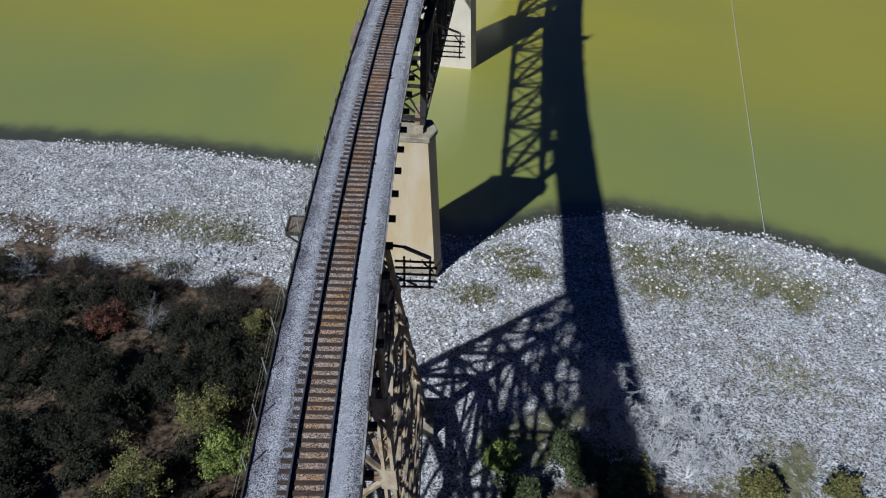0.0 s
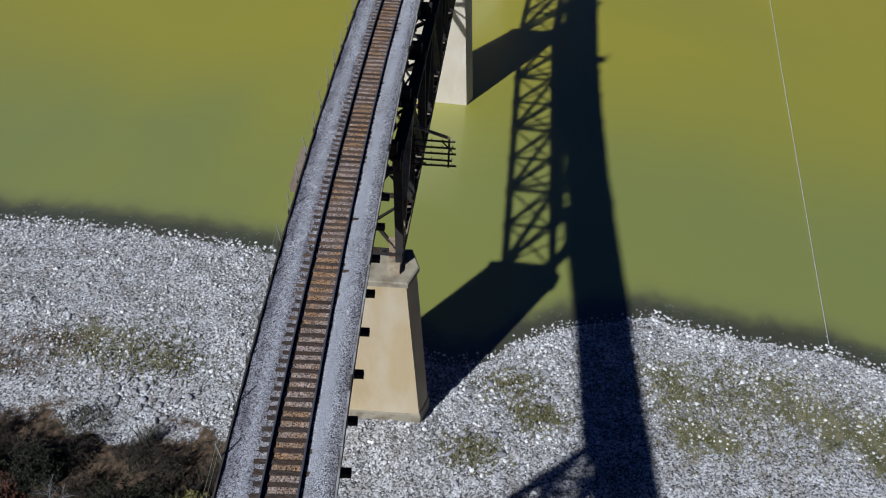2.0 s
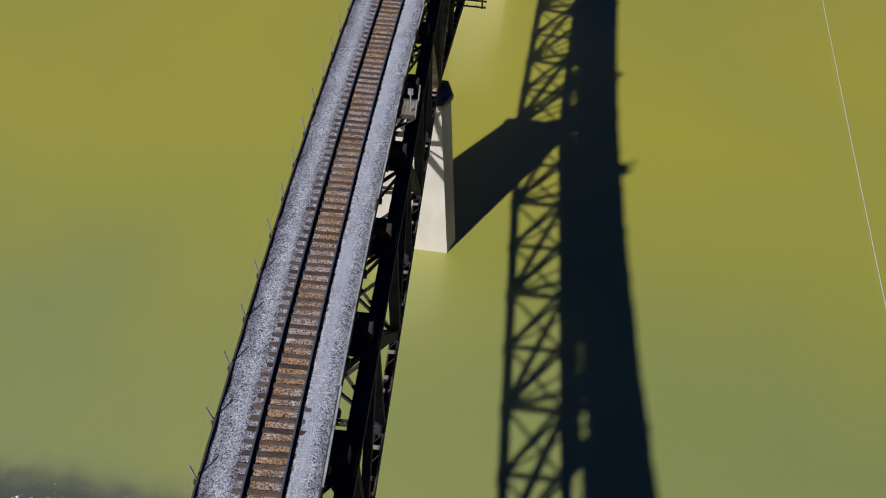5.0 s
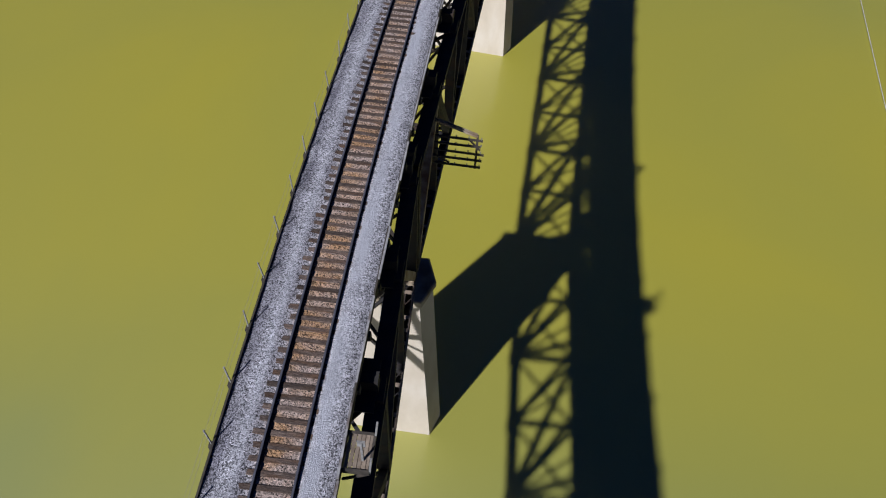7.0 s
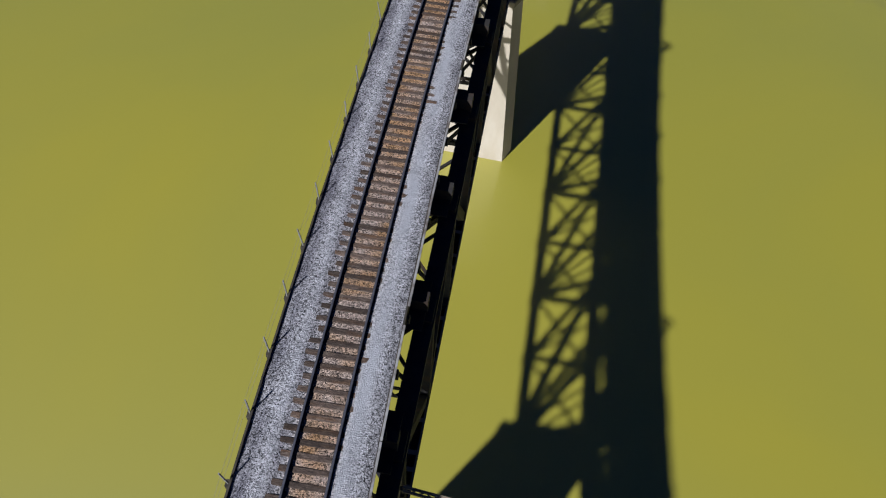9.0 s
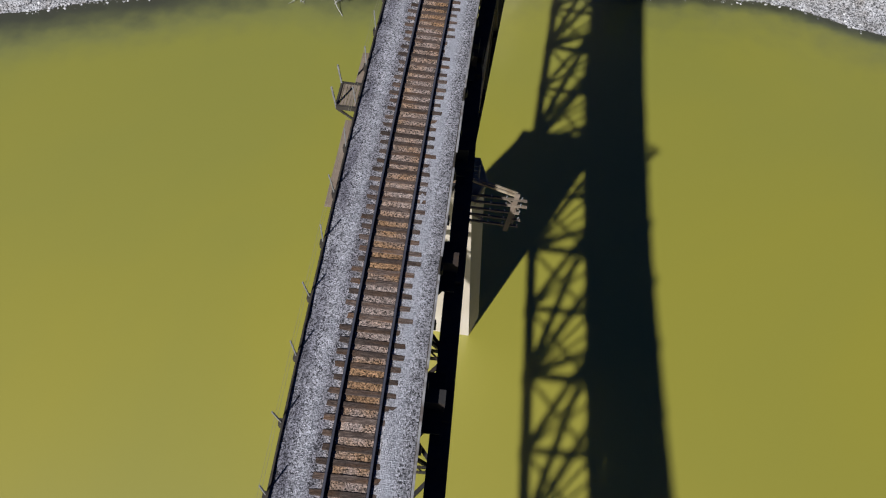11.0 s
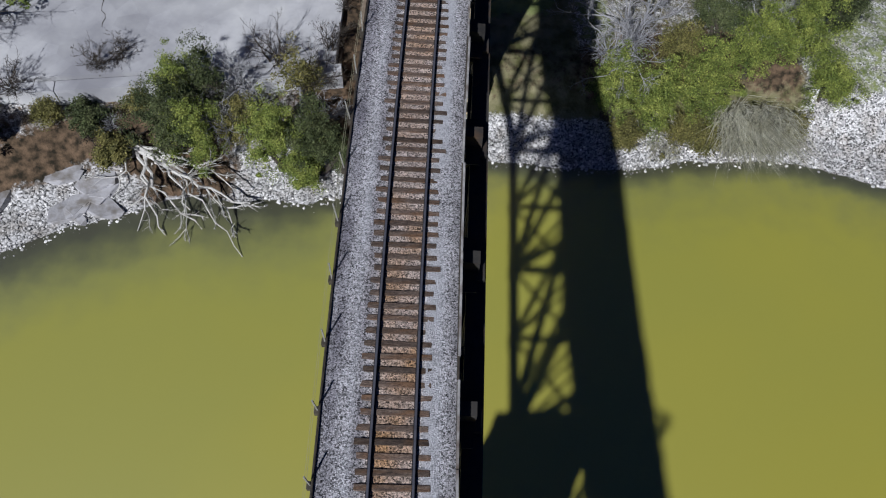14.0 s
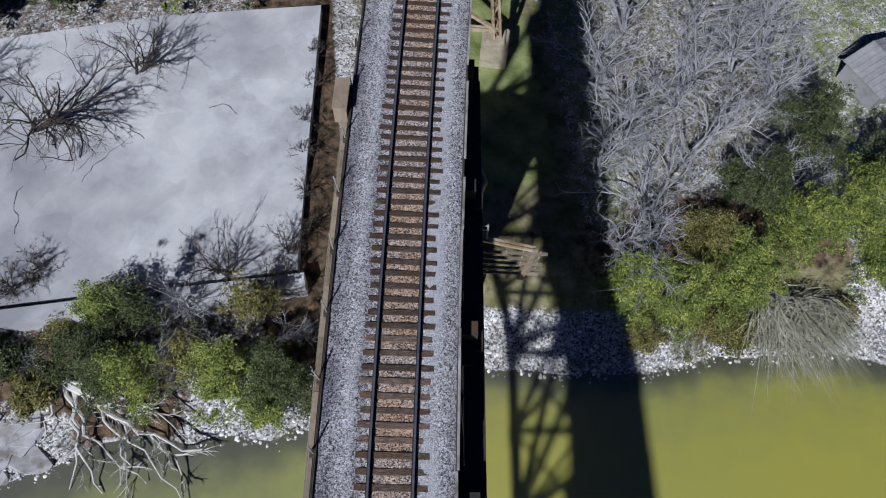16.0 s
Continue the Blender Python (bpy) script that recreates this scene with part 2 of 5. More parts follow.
# turbid green river; shallow water shows the dark bed
def water_material():
    m = bpy.data.materials.new("turbid_river")
    m.use_nodes = True
    N, L = nodes_of(m)
    b = N["Principled BSDF"]
    b.inputs["Roughness"].default_value = 0.12
    b.inputs["Specular IOR Level"].default_value = 0.5
    b.inputs["Coat Weight"].default_value = 1.0
    b.inputs["Coat IOR"].default_value = 2.1
    b.inputs["Coat Roughness"].default_value = 0.55
    geo = N.new("ShaderNodeNewGeometry")
    nz = N.new("ShaderNodeTexNoise")
    nz.inputs["Scale"].default_value = 0.022
    nz.inputs["Detail"].default_value = 4
    nz.inputs["Distortion"].default_value = 0.6
    L.new(geo.outputs["Position"], nz.inputs["Vector"])
    ml = N.new("ShaderNodeAttribute")
    ml.attribute_name = "stream"
    sm = N.new("ShaderNodeMath")
    sm.operation = "MULTIPLY_ADD"
    sm.inputs[1].default_value = 0.8
    L.new(nz.outputs[0], sm.inputs[0])
    L.new(ml.outputs["Fac"], sm.inputs[2])
    rp = N.new("ShaderNodeValToRGB")
    e = rp.color_ramp.elements
    e[0].position, e[0].color = 0.2, (0.228, 0.252, 0.056, 1)
    e[1].position, e[1].color = 1.0, (0.366, 0.322, 0.016, 1)
    mid = e.new(0.55)
    mid.color = (0.294, 0.284, 0.032, 1)
    L.new(sm.outputs[0], rp.inputs[0])
    at = N.new("ShaderNodeAttribute")
    at.attribute_name = "depth"
    n2 = N.new("ShaderNodeTexNoise")
    n2.inputs["Scale"].default_value = 0.5
    n2.inputs["Detail"].default_value = 5
    L.new(geo.outputs["Position"], n2.inputs["Vector"])
    ad = N.new("ShaderNodeMath")
    ad.operation = "MULTIPLY_ADD"
    ad.inputs[1].default_value = 0.35
    L.new(n2.outputs[0], ad.inputs[0])
    L.new(at.outputs["Fac"], ad.inputs[2])
    r2 = N.new("ShaderNodeValToRGB")
    f = r2.color_ramp.elements
    f[0].position, f[0].color = 0.12, (0.037, 0.034, 0.015, 1)
    f[1].position, f[1].color = 0.75, (0.18, 0.19, 0.055, 1)
    k = f.new(0.35)
    k.color = (0.051, 0.054, 0.023, 1)
    L.new(ad.outputs[0], r2.inputs[0])
    mr = N.new("ShaderNodeMapRange")
    mr.interpolation_type = "SMOOTHSTEP"
    mr.inputs[1].default_value, mr.inputs[2].default_value = 0.45, 1.1
    L.new(ad.outputs[0], mr.inputs[0])
    mx = N.new("ShaderNodeMix")
    mx.data_type = "RGBA"
    L.new(mr.outputs[0], mx.inputs[0])
    L.new(r2.outputs[0], mx.inputs[6])
    L.new(rp.outputs[0], mx.inputs[7])
    L.new(mx.outputs[2], b.inputs["Base Color"])
    n4 = N.new("ShaderNodeTexNoise")
    n4.inputs["Scale"].default_value = 1.4
    n4.inputs["Detail"].default_value = 4
    L.new(geo.outputs["Position"], n4.inputs["Vector"])
    bp = N.new("ShaderNodeBump")
    bp.inputs["Strength"].default_value = 0.06
    bp.inputs["Distance"].default_value = 0.05
    L.new(n4.outputs[0], bp.inputs["Height"])
    L.new(bp.outputs[0], b.inputs["Normal"])
    return m


MAT["water"] = water_material()


# ---------- building helpers ----------
def thing(name, at, label, category, group="", kind=""):
    ob = new(name)
    ob.empty_display_size = 0.5
    ob.matrix_basis = Matrix.Translation(at)
    return tagged(ob, label, category, group, kind)


def mesh_from(bm, name, mat, smooth=False):
    me = bpy.data.meshes.new(name)
    bm.to_mesh(me)
    bm.free()
    me.materials.append(mat)
    if smooth:
        me.polygons.foreach_set("use_smooth", [True] * len(me.polygons))
    return me


def base_of(ob):
    m = ob.matrix_basis.copy()
    return base_of(ob.parent) @ ob.matrix_parent_inverse @ m if ob.parent else m


def part(name, bm, mat, parent, label=""):
    """One mesh, in world coordinates, under a thing or part."""
    ob = new(name, mesh_from(bm, name, mat))
    ob.parent = parent
    ob.matrix_parent_inverse = base_of(parent).inverted()
    return tagged(ob, label)


def whole(name, bm, mat, label, category, group="", kind="", smooth=False):
    return tagged(new(name, mesh_from(bm, name, mat, smooth)), label, category, group, kind)


def raw(name, verts, faces, mat):
    me = bpy.data.meshes.new(name)
    me.from_pydata(verts, [], faces)
    me.materials.append(mat)
    return me


def beam(bm, p, q, w, h, up=(0, 0, 1)):
    """A box from p to q, w wide and h high."""
    p, q = Vector(p), Vector(q)
    d = (q - p).normalized()
    side = d.cross(Vector(up))
    if side.length < 1e-4:
        side = d.cross(Vector((1, 0, 0)))
    side.normalize()
    top = side.cross(d)
    vs = []
    for c in (p, q):
        for a, b in ((-1, -1), (1, -1), (1, 1), (-1, 1)):
            vs.append(bm.verts.new(c + side * (a * w / 2) + top * (b * h / 2)))
    for f in ((0, 1, 2, 3), (7, 6, 5, 4), (0, 4, 5, 1), (1, 5, 6, 2), (2, 6, 7, 3), (3, 7, 4, 0)):
        bm.faces.new([vs[i] for i in f])


def laced(bm, p, q, w, h, up=(0, 0, 1), plate=0.07, step=None):
    """A built-up member: two plates joined by zigzag lacing bars."""
    p, q = Vector(p), Vector(q)
    d = (q - p).normalized()
    side = d.cross(Vector(up))
    if side.length < 1e-4:
        side = d.cross(Vector((1, 0, 0)))
    side.normalize()
    o = side * (w / 2 - plate / 2)
    beam(bm, p + o, q + o, plate, h, up)
    beam(bm, p - o, q - o, plate, h, up)
    n = max(2, int((q - p).length / (step or w)))
    for i in range(n):
        a, b = p.lerp(q, i / n), p.lerp(q, (i + 1) / n)
        sg = 1 if i % 2 else -1
        beam(bm, a + o * sg, b - o * sg, 0.05, h * 0.5, up)


def box(bm, c, sx, sy, sz, turn=0.0):
    """A box with its base centre at c."""
    m = Matrix.Translation(c) @ Matrix.Rotation(turn, 4, "Z")
    vs = [bm.verts.new(m @ Vector((x * sx / 2, y * sy / 2, z * sz))) for z in (0, 1) for x, y in ((-1, -1), (1, -1), (1, 1), (-1, 1))]
    for f in ((3, 2, 1, 0), (4, 5, 6, 7), (0, 1, 5, 4), (1, 2, 6, 5), (2, 3, 7, 6), (3, 0, 4, 7)):
        bm.faces.new([vs[i] for i in f])


def tube(bm, pts, r0, r1, sides=5):
    """A tapered tube along points."""
    rings = []
    n = len(pts)
    for i, p in enumerate(pts):
        p = Vector(p)
        d = (Vector(pts[min(i + 1, n - 1)]) - Vector(pts[max(i - 1, 0)])).normalized()
        u = d.orthogonal().normalized()
        v = d.cross(u)
        r = r0 + (r1 - r0) * i / (n - 1)
        rings.append([bm.verts.new(p + (u * math.cos(k * 2 * math.pi / sides) + v * math.sin(k * 2 * math.pi / sides)) * r) for k in range(sides)])
    for a, b in zip(rings, rings[1:]):
        for k in range(sides):
            bm.faces.new((a[k], a[(k + 1) % sides], b[(k + 1) % sides], b[k]))
    if r1 > 0.004:
        bm.faces.new(rings[-1])


def lerp_table(rows, x):
    for (x0, y0), (x1, y1) in zip(rows, rows[1:]):
        if x <= x1:
            k = max(0.0, (x - x0) / (x1 - x0))
            return y0 + (y1 - y0) * k
    return rows[-1][1]


def smooth(a, b, x):
    k = min(1.0, max(0.0, (x - a) / (b - a)))
    return k * k * (3 - 2 * k)


def fbm(x, y, sc, seed=0.0):
    return noise.fractal(Vector((x * sc, y * sc, seed)), 1.0, 2.0, 4)


# ---------- ground and river ----------
NEAR_SHORE = [(-300, 40), (-90, 66), (-51, 69.9), (-37, 70.8), (-23, 70.8), (-15, 70.2), (-9, 67.6), (-1, 61.5), (5, 58.8), (8.5, 59.8), (11, 62.6), (16.5, 65.7), (24, 68.2), (34, 66.8), (42, 66.6), (48.5, 64.4), (70, 58), (300, 20)]
FAR_SHORE = [(-300, 130), (-60, 182), (-32, 190.2), (-26, 192.4), (-17, 194.8), (-11, 193.9), (-4, 193.6), (9.4, 196.9), (16.5, 195.9), (22.4, 195.2), (28.7, 196), (37.6, 195.2), (45.6, 192), (80, 184), (300, 140)]


def near_shore(x):
    return lerp_table(NEAR_SHORE, x) + 0.55 * fbm(x, 3, 0.35)


def far_shore(x):
    return lerp_table(FAR_SHORE, x) + 0.5 * fbm(x, 9, 0.35)


def ground_z(x, y):
    a, b = near_shore(x) - y, y - far_shore(x)
    rough = fbm(x, y, 0.22, 4.0)
    if a > -1 and a >= b:
        z = 0.075 * min(a, 12) + 0.02 * max(0, min(a, 40) - 12) + 3.0 * smooth(30, 70, a) + 0.18 * rough * smooth(0, 6, a) - 0.02
        return z + 0.05 * fbm(x, y, 1.3, 2.0) * smooth(0, 2, a)
    if b > -1:
        left = smooth(2, -4, x)
        z = 0.16 * min(b, 4) + 3.3 * smooth(3, 9.5, b) + 1.2 * smooth(9, 14, b) * (0.4 + 0.6 * left) + 0.2 * rough * smooth(0, 6, b) - 0.02
        return z + 0.05 * fbm(x, y, 1.3, 2.0) * smooth(0, 2, b)
    d = min(-a, -b)
    return -0.02 - 0.22 * min(d, 14)


def axis(dense, coarse):
    out = []
    for lo, hi, st in dense + coarse:
        n = max(1, round((hi - lo) / st))
        out += [lo + (hi - lo) * i / n for i in range(n)]
    out.append(max(hi for _, hi, _ in dense + coarse))
    return sorted(set(round(v, 4) for v in out))


xs = axis([(-62, 62, 0.7)], [(-2500, -300, 220), (-300, -62, 14), (62, 300, 14), (300, 2500, 220)])
ys = axis([(8, 76, 0.65), (181, 236, 0.65)], [(-2500, -200, 230), (-200, 8, 8), (76, 181, 3.5), (236, 420, 8), (420, 3000, 230)])


def sheet(xs, ys, zf):
    verts = [(x, y, zf(x, y)) for y in ys for x in xs]
    w = len(xs)
    faces = [(j * w + i, j * w + i + 1, (j + 1) * w + i + 1, (j + 1) * w + i) for j in range(len(ys) - 1) for i in range(w - 1)]
    return verts, faces


def attribute(me, name, values):
    me.attributes.new(name, "FLOAT", "POINT").data.foreach_set("value", values)


GRASS_SPOTS = [(27, 59.3, 5), (29.5, 54.5, 5), (33, 58.5, 6), (39, 58.5, 6), (-26, 54.6, 4.5), (-21, 54.2, 3), (40, 43.5, 4), (11, 57.5, 2.5), (14, 54, 2), (8.5, 49.5, 2), (45, 57, 6), (35, 61, 4)]
verts, faces = sheet(xs, ys, ground_z)
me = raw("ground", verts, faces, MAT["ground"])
grass, soil_shade, bed, lawn = [], [], [], []
for x, y, z in verts:
    a, b = near_shore(x) - y, y - far_shore(x)
    g = s_ = 0.0
    if a > 0 and a > b:
        for gx, gy, gr in GRASS_SPOTS:
            g = max(g, 0.5 * math.exp(-((x - gx) ** 2 + 2.0 * (y - gy) ** 2) / (1.5 * gr ** 2)))
        g += 0.3 * smooth(-0.1, 0.5, fbm(x, y, 0.1, 8)) * smooth(3, 6, a) + 0.35 * smooth(27, 33, a)
        edge = a + 4.5 * fbm(x, y, 0.11, 12) + 3 * fbm(x, y, 0.4, 13)
        s_ = smooth(19, 27, edge) * smooth(-3, -11, x) * 0.85 + 0.62 * max(math.exp(-((x - ox) / 9) ** 2 - ((y - oy) / 3.2) ** 2) for ox, oy in ((-36, 51.5), (-32, 54.5), (-46, 52.0))) + smooth(34, 44, a) * 0.75 + 0.2 * smooth(26, 36, a)
    elif b > 0:
        g = 0.35 * smooth(5, 7, b) * smooth(2, 5, x) * smooth(20, 17, x) + 0.5 * smooth(3, 6, b) * smooth(-4, 4, x) * smooth(42, 38, x) + 0.4 * smooth(3.5, 6, b) * smooth(10, 8, b) * smooth(42, 38, x)
        # besides soil: shade painted beside the deck, mud and shade round the fallen tree
        s_ = (0.45 * smooth(42, 38, x) + 0.1 * smooth(2, -6, x)) * smooth(3.5, 7, b + 2 * fbm(x, y, 0.3, 14)) * smooth(14, 10, b) + 0.8 * smooth(-6, -4, x) * smooth(1.5, -0.5, x) * smooth(7, 9, b) + 0.4 * smooth(-19, -22, x) * smooth(2.5, 4.5, b) * smooth(9, 7, b) + 0.8 * math.exp(-(((x + 16.8) / 5.0) ** 4) - ((y - 196.6) / 3.2) ** 4) + 0.6 * smooth(-7, -5, x) * smooth(0.5, -1, x) * smooth(3.5, 5, b) + 0.35 * smooth(38, 48, b) + 0.38 * smooth(17, 22, x) * smooth(42, 38, x) * smooth(5, 9, b) + 0.5 * smooth(30, 36, b) * smooth(2, -4, x)
    grass.append(g)
    soil_shade.append(s_)
    lawn.append(max(0.9 * smooth(4, 7, x) * smooth(19, 16, x) * smooth(208, 213, y), 0.55 * smooth(18, 20, x) * smooth(24, 22, x) * smooth(203, 207, y), 0.5 * smooth(36, 38, x) * smooth(213, 217, y), 0.52 * smooth(39, 42, x) * smooth(6, 9, b)) if b > 0 else 0.0)
    bed.append(smooth(0.03, -0.15, z))
attribute(me, "grass", grass)
attribute(me, "soil_shade", soil_shade)
attribute(me, "bed", bed)
attribute(me, "lawn", lawn)
me.polygons.foreach_set("use_smooth", [True] * len(me.polygons))
tagged(new("ground", me), "pale gravel river banks with soil, painted tree shade and grass patches", "ground", kind="structure")

wx = axis([(-70, 70, 1.4)], [(-2500, -300, 220), (-300, -70, 23), (70, 300, 23), (300, 2500, 220)])
wy = axis([(52, 84, 0.9), (178, 204, 0.9)], [(-300, 52, 50), (84, 140, 6), (140, 178, 2), (204, 500, 50)])
verts, faces = sheet(wx, wy, lambda x, y: 0.0)
me = raw("water", verts, faces, MAT["water"])
depth, stream = [], []
for x, y, z in verts:
    d = min(y - near_shore(x), far_shore(x) - y)
    stream.append(-0.12 + 0.6 * smooth(84, 120, y) * (1 - smooth(145, 192, y) * (0.42 + 0.35 * smooth(8, -14, x))))
    depth.append(smooth(-0.4, 7.5, d) if y < 130 else (0.2 + 0.3 * smooth(-14, 0, x)) * smooth(-0.8, 2.6, d) + (0.8 - 0.3 * smooth(-14, 0, x)) * smooth(-1.0, 13.0, d))
attribute(me, "depth", depth)
attribute(me, "stream", stream)
tagged(new("water", me), "still turbid yellow-green river water", "water", kind="structure")

# ---------- piers ----------
PIERS = [(53.1, 0.8), (103.6, -1.0), (153.5, -1.0), (204.2, 3.0)]
PIER_TOP = 18.67


def pier(s, foot):
    p0 = tp(s, 0, foot)
    root = thing("bridge_pier", p0, "tapered pale concrete bridge pier with pointed ends", "pier", "river piers")

    def ring(bm, hw, nose, ht, z):
        out = []
        for o, l in ((-hw, -ht), (hw, -ht), (hw + nose, 0), (hw, ht), (-hw, ht), (-hw - nose, 0)):
            c = tp(s, o, z)
            t = Vector((math.sin(-heading(s)), math.cos(heading(s)), 0))
            out.append(bm.verts.new(c + t * l))
        return out

    def prism(levels):
        bm = bmesh.new()
        rings = [ring(bm, *lv) for lv in levels]
        for r, q in zip(rings, rings[1:]):
            for i in range(6):
                bm.faces.new((r[i], r[(i + 1) % 6], q[(i + 1) % 6], q[i]))
        bm.faces.new(rings[-1])
        bm.faces.new(rings[0][::-1])
        return bm

    k = lambda z: 3.2 + (PIER_TOP - 0.6 - z) * 0.058
    th = lambda z: 1.6 + (PIER_TOP - z) * 0.012
    part("shaft", prism([(k(z), 0.62, th(z), z) for z in (foot - 1.5, foot + 6, 12, PIER_TOP - 0.6)]), MAT["concrete" if foot > 0 else "pale_concrete"], root)
    if foot > 0:
        part("plinth", prism([(k(foot) + 0.06, 0.66, th(foot) + 0.06, foot - 1.0), (k(foot) + 0.06, 0.66, th(foot) + 0.06, foot + 0.9), (k(foot) + 0.0, 0.62, th(foot), foot + 1.1)]),
             MAT["cap"], root, "paler concrete foot course")
    part("coping", prism([(3.22, 0.64, 1.66, PIER_TOP - 0.6), (3.34, 0.68, 1.76, PIER_TOP - 0.5), (3.34, 0.68, 1.76, PIER_TOP - 0.08), (3.26, 0.64, 1.68, PIER_TOP)]), MAT["cap"], root)
    for side in (-1, 1):
        for l in (-0.55, 0.55):
            bm = bmesh.new()
            box(bm, tp(s + l, 2.2 * side, PIER_TOP), 0.9, 0.75, 0.45, heading(s))
            part("bearing", bm, MAT["steel"], root, "rusty steel bearing block")
    return root


for s, foot in PIERS:
    pier(s, foot)

# ---------- deck trusses ----------
BOT, TOP, HALF = 19.5, 28.1, 2.55


def truss_span(s0, s1):
    a, b = tp(s0), tp(s1)
    u = (b - a).normalized()
    v = Vector((u.y, -u.x, 0))
    length = (b - a).length
    n = 8

    def P(i, o, z):
        return a + u * (length * i / n) + v * o + Vector((0, 0, z))

    root = thing("truss_span", a.lerp(b, 0.5) + Vector((0, 0, BOT - 0.3)), "weathered riveted steel deck truss span with lattice bracing", "bridge truss", "river spans")

    def add(name, fn, *args, label=""):
        bm = bmesh.new()
        fn(bm, *args)
        # end posts keep the sunlit tan, all other members get the painted-shade colour
        return part(name, bm, MAT["steel" if name == "end_post" else "truss"], root, label)

    for o in (-HALF, HALF):
        bm = bmesh.new()
        for dx in (-0.24, 0.24):
            beam(bm, P(0, o + dx, BOT), P(n, o + dx, BOT), 0.09, 0.5)
        beam(bm, P(0, o, BOT - 0.235), P(n, o, BOT - 0.235), 0.56, 0.03)
        for i in range(n * 5):
            beam(bm, P(i / 5 + 0.02, o - 0.25, BOT + 0.2), P(i / 5 + 0.13, o + 0.25, BOT + 0.2), 0.07, 0.03)
        part("bottom_chord", bm, MAT["truss"], root)
        # sunlit flange edge and batten tops, painted as pale plates on the dark chord
        if o > 0 and s0 < 140:
            bm = bmesh.new()
            beam(bm, P(0, o + 0.24, BOT + 0.262), P(n, o + 0.24, BOT + 0.262), 0.1, 0.02)
            part("flange", bm, MAT["plank"], root, "flange strip coloured pale as sunlight along the chord edge")
            for i in range(n * 7):
                if i % 7 in (1, 2, 3, 5):
                    bm = bmesh.new()
                    beam(bm, P(i / 7 + 0.04, o - 0.02, BOT + 0.268), P(i / 7 + 0.08, o - 0.02, BOT + 0.268), 0.5, 0.02)
                    part("batten", bm, MAT["plank"], root, "batten plate with its sunlit top painted pale")
        add("top_chord", beam, P(0, o * 0.97, TOP), P(n, o * 0.97, TOP), 0.8, 0.36)
        for i in range(n + 1):
            w = 0.46 if i % 2 == 0 else 0.38
            add("vertical", laced if o < 0 else beam, P(i, o, BOT), P(i, o, TOP), w if o < 0 else w + 0.12, w, u)
        for i in range(n):
            lo, hi = (i, i + 1) if i % 2 == 0 else (i + 1, i)
            heavy = i in (0, n - 1)
            add("end_post" if heavy else "diagonal", beam if heavy or o > 0 else laced, P(lo, o, BOT), P(hi, o, TOP), 0.55 if heavy or o > 0 else 0.46, 0.5 if heavy else 0.42, v)
        for i in range(n + 1):
            for z in (BOT, TOP):
                add("gusset", beam, P(i, o, z) - u * 0.6, P(i, o, z) + u * 0.6, 0.5, 0.9)
    for i in range(n + 1):
        add("bottom_strut", laced, P(i, -HALF, BOT), P(i, HALF, BOT), 0.5 if i % 2 == 0 else 0.32, 0.3, (0, 0, 1))
        add("floor_beam", beam, P(i, -HALF, TOP + 0.75), P(i, HALF, TOP + 0.75), 0.55, 1.2)
        bm = bmesh.new()
        beam(bm, P(i, -HALF, BOT), P(i, HALF, TOP - 0.2), 0.16, 0.16)
        beam(bm, P(i, HALF, BOT), P(i, -HALF, TOP - 0.2), 0.16, 0.16)
        part("sway_brace", bm, MAT["truss"], root)
    for o in (-HALF + 0.25, HALF - 0.25):
        for i, way in ((0, 1), (n, -1)):
            bm = bmesh.new()
            beam(bm, P(i, o, PIER_TOP + 0.45), P(i, o, BOT + 1.5), 1.05, 0.16, u)
            beam(bm, P(i, o, PIER_TOP + 0.5) + u * way * 0.5, P(i, o, BOT + 0.9) + u * way * 0.5, 0.9, 0.12, u)
            beam(bm, P(i, o, BOT + 0.3) - u * 0.1, P(i, o, BOT + 0.3) + u * way * 0.9, 0.9, 0.1)
            part("end_shoe", bm, MAT["steel"], root, "pale tan bearing shoe")
    for o in (-1.0, 1.0):
        add("stringer", beam, P(0, o, TOP + 0.8), P(n, o, TOP + 0.8), 0.3, 1.1)
    for i in range(n + 1):
        for sg in (-1, 1):
            add("deck_bracket", beam, P(max(0, i - 0.2), sg * 1.98, TOP + 0.62), P(min(n, i + 0.2), sg * 1.98, TOP + 0.62), 1.0, 0.08)
    for i in range(n):
        for z, w in ((BOT - 0.08, 0.2), (TOP - 0.1, 0.18)):
            bm = bmesh.new()
            beam(bm, P(i, -HALF, z), P(i + 1, HALF, z), w, 0.14)
            beam(bm, P(i, HALF, z), P(i + 1, -HALF, z), w, 0.14)
            part("lateral_brace", bm, MAT["truss"], root)
    return root


for (s0, _), (s1, _) in zip(PIERS, PIERS[1:]):
    truss_span(s0 + 0.55, s1 - 0.55)


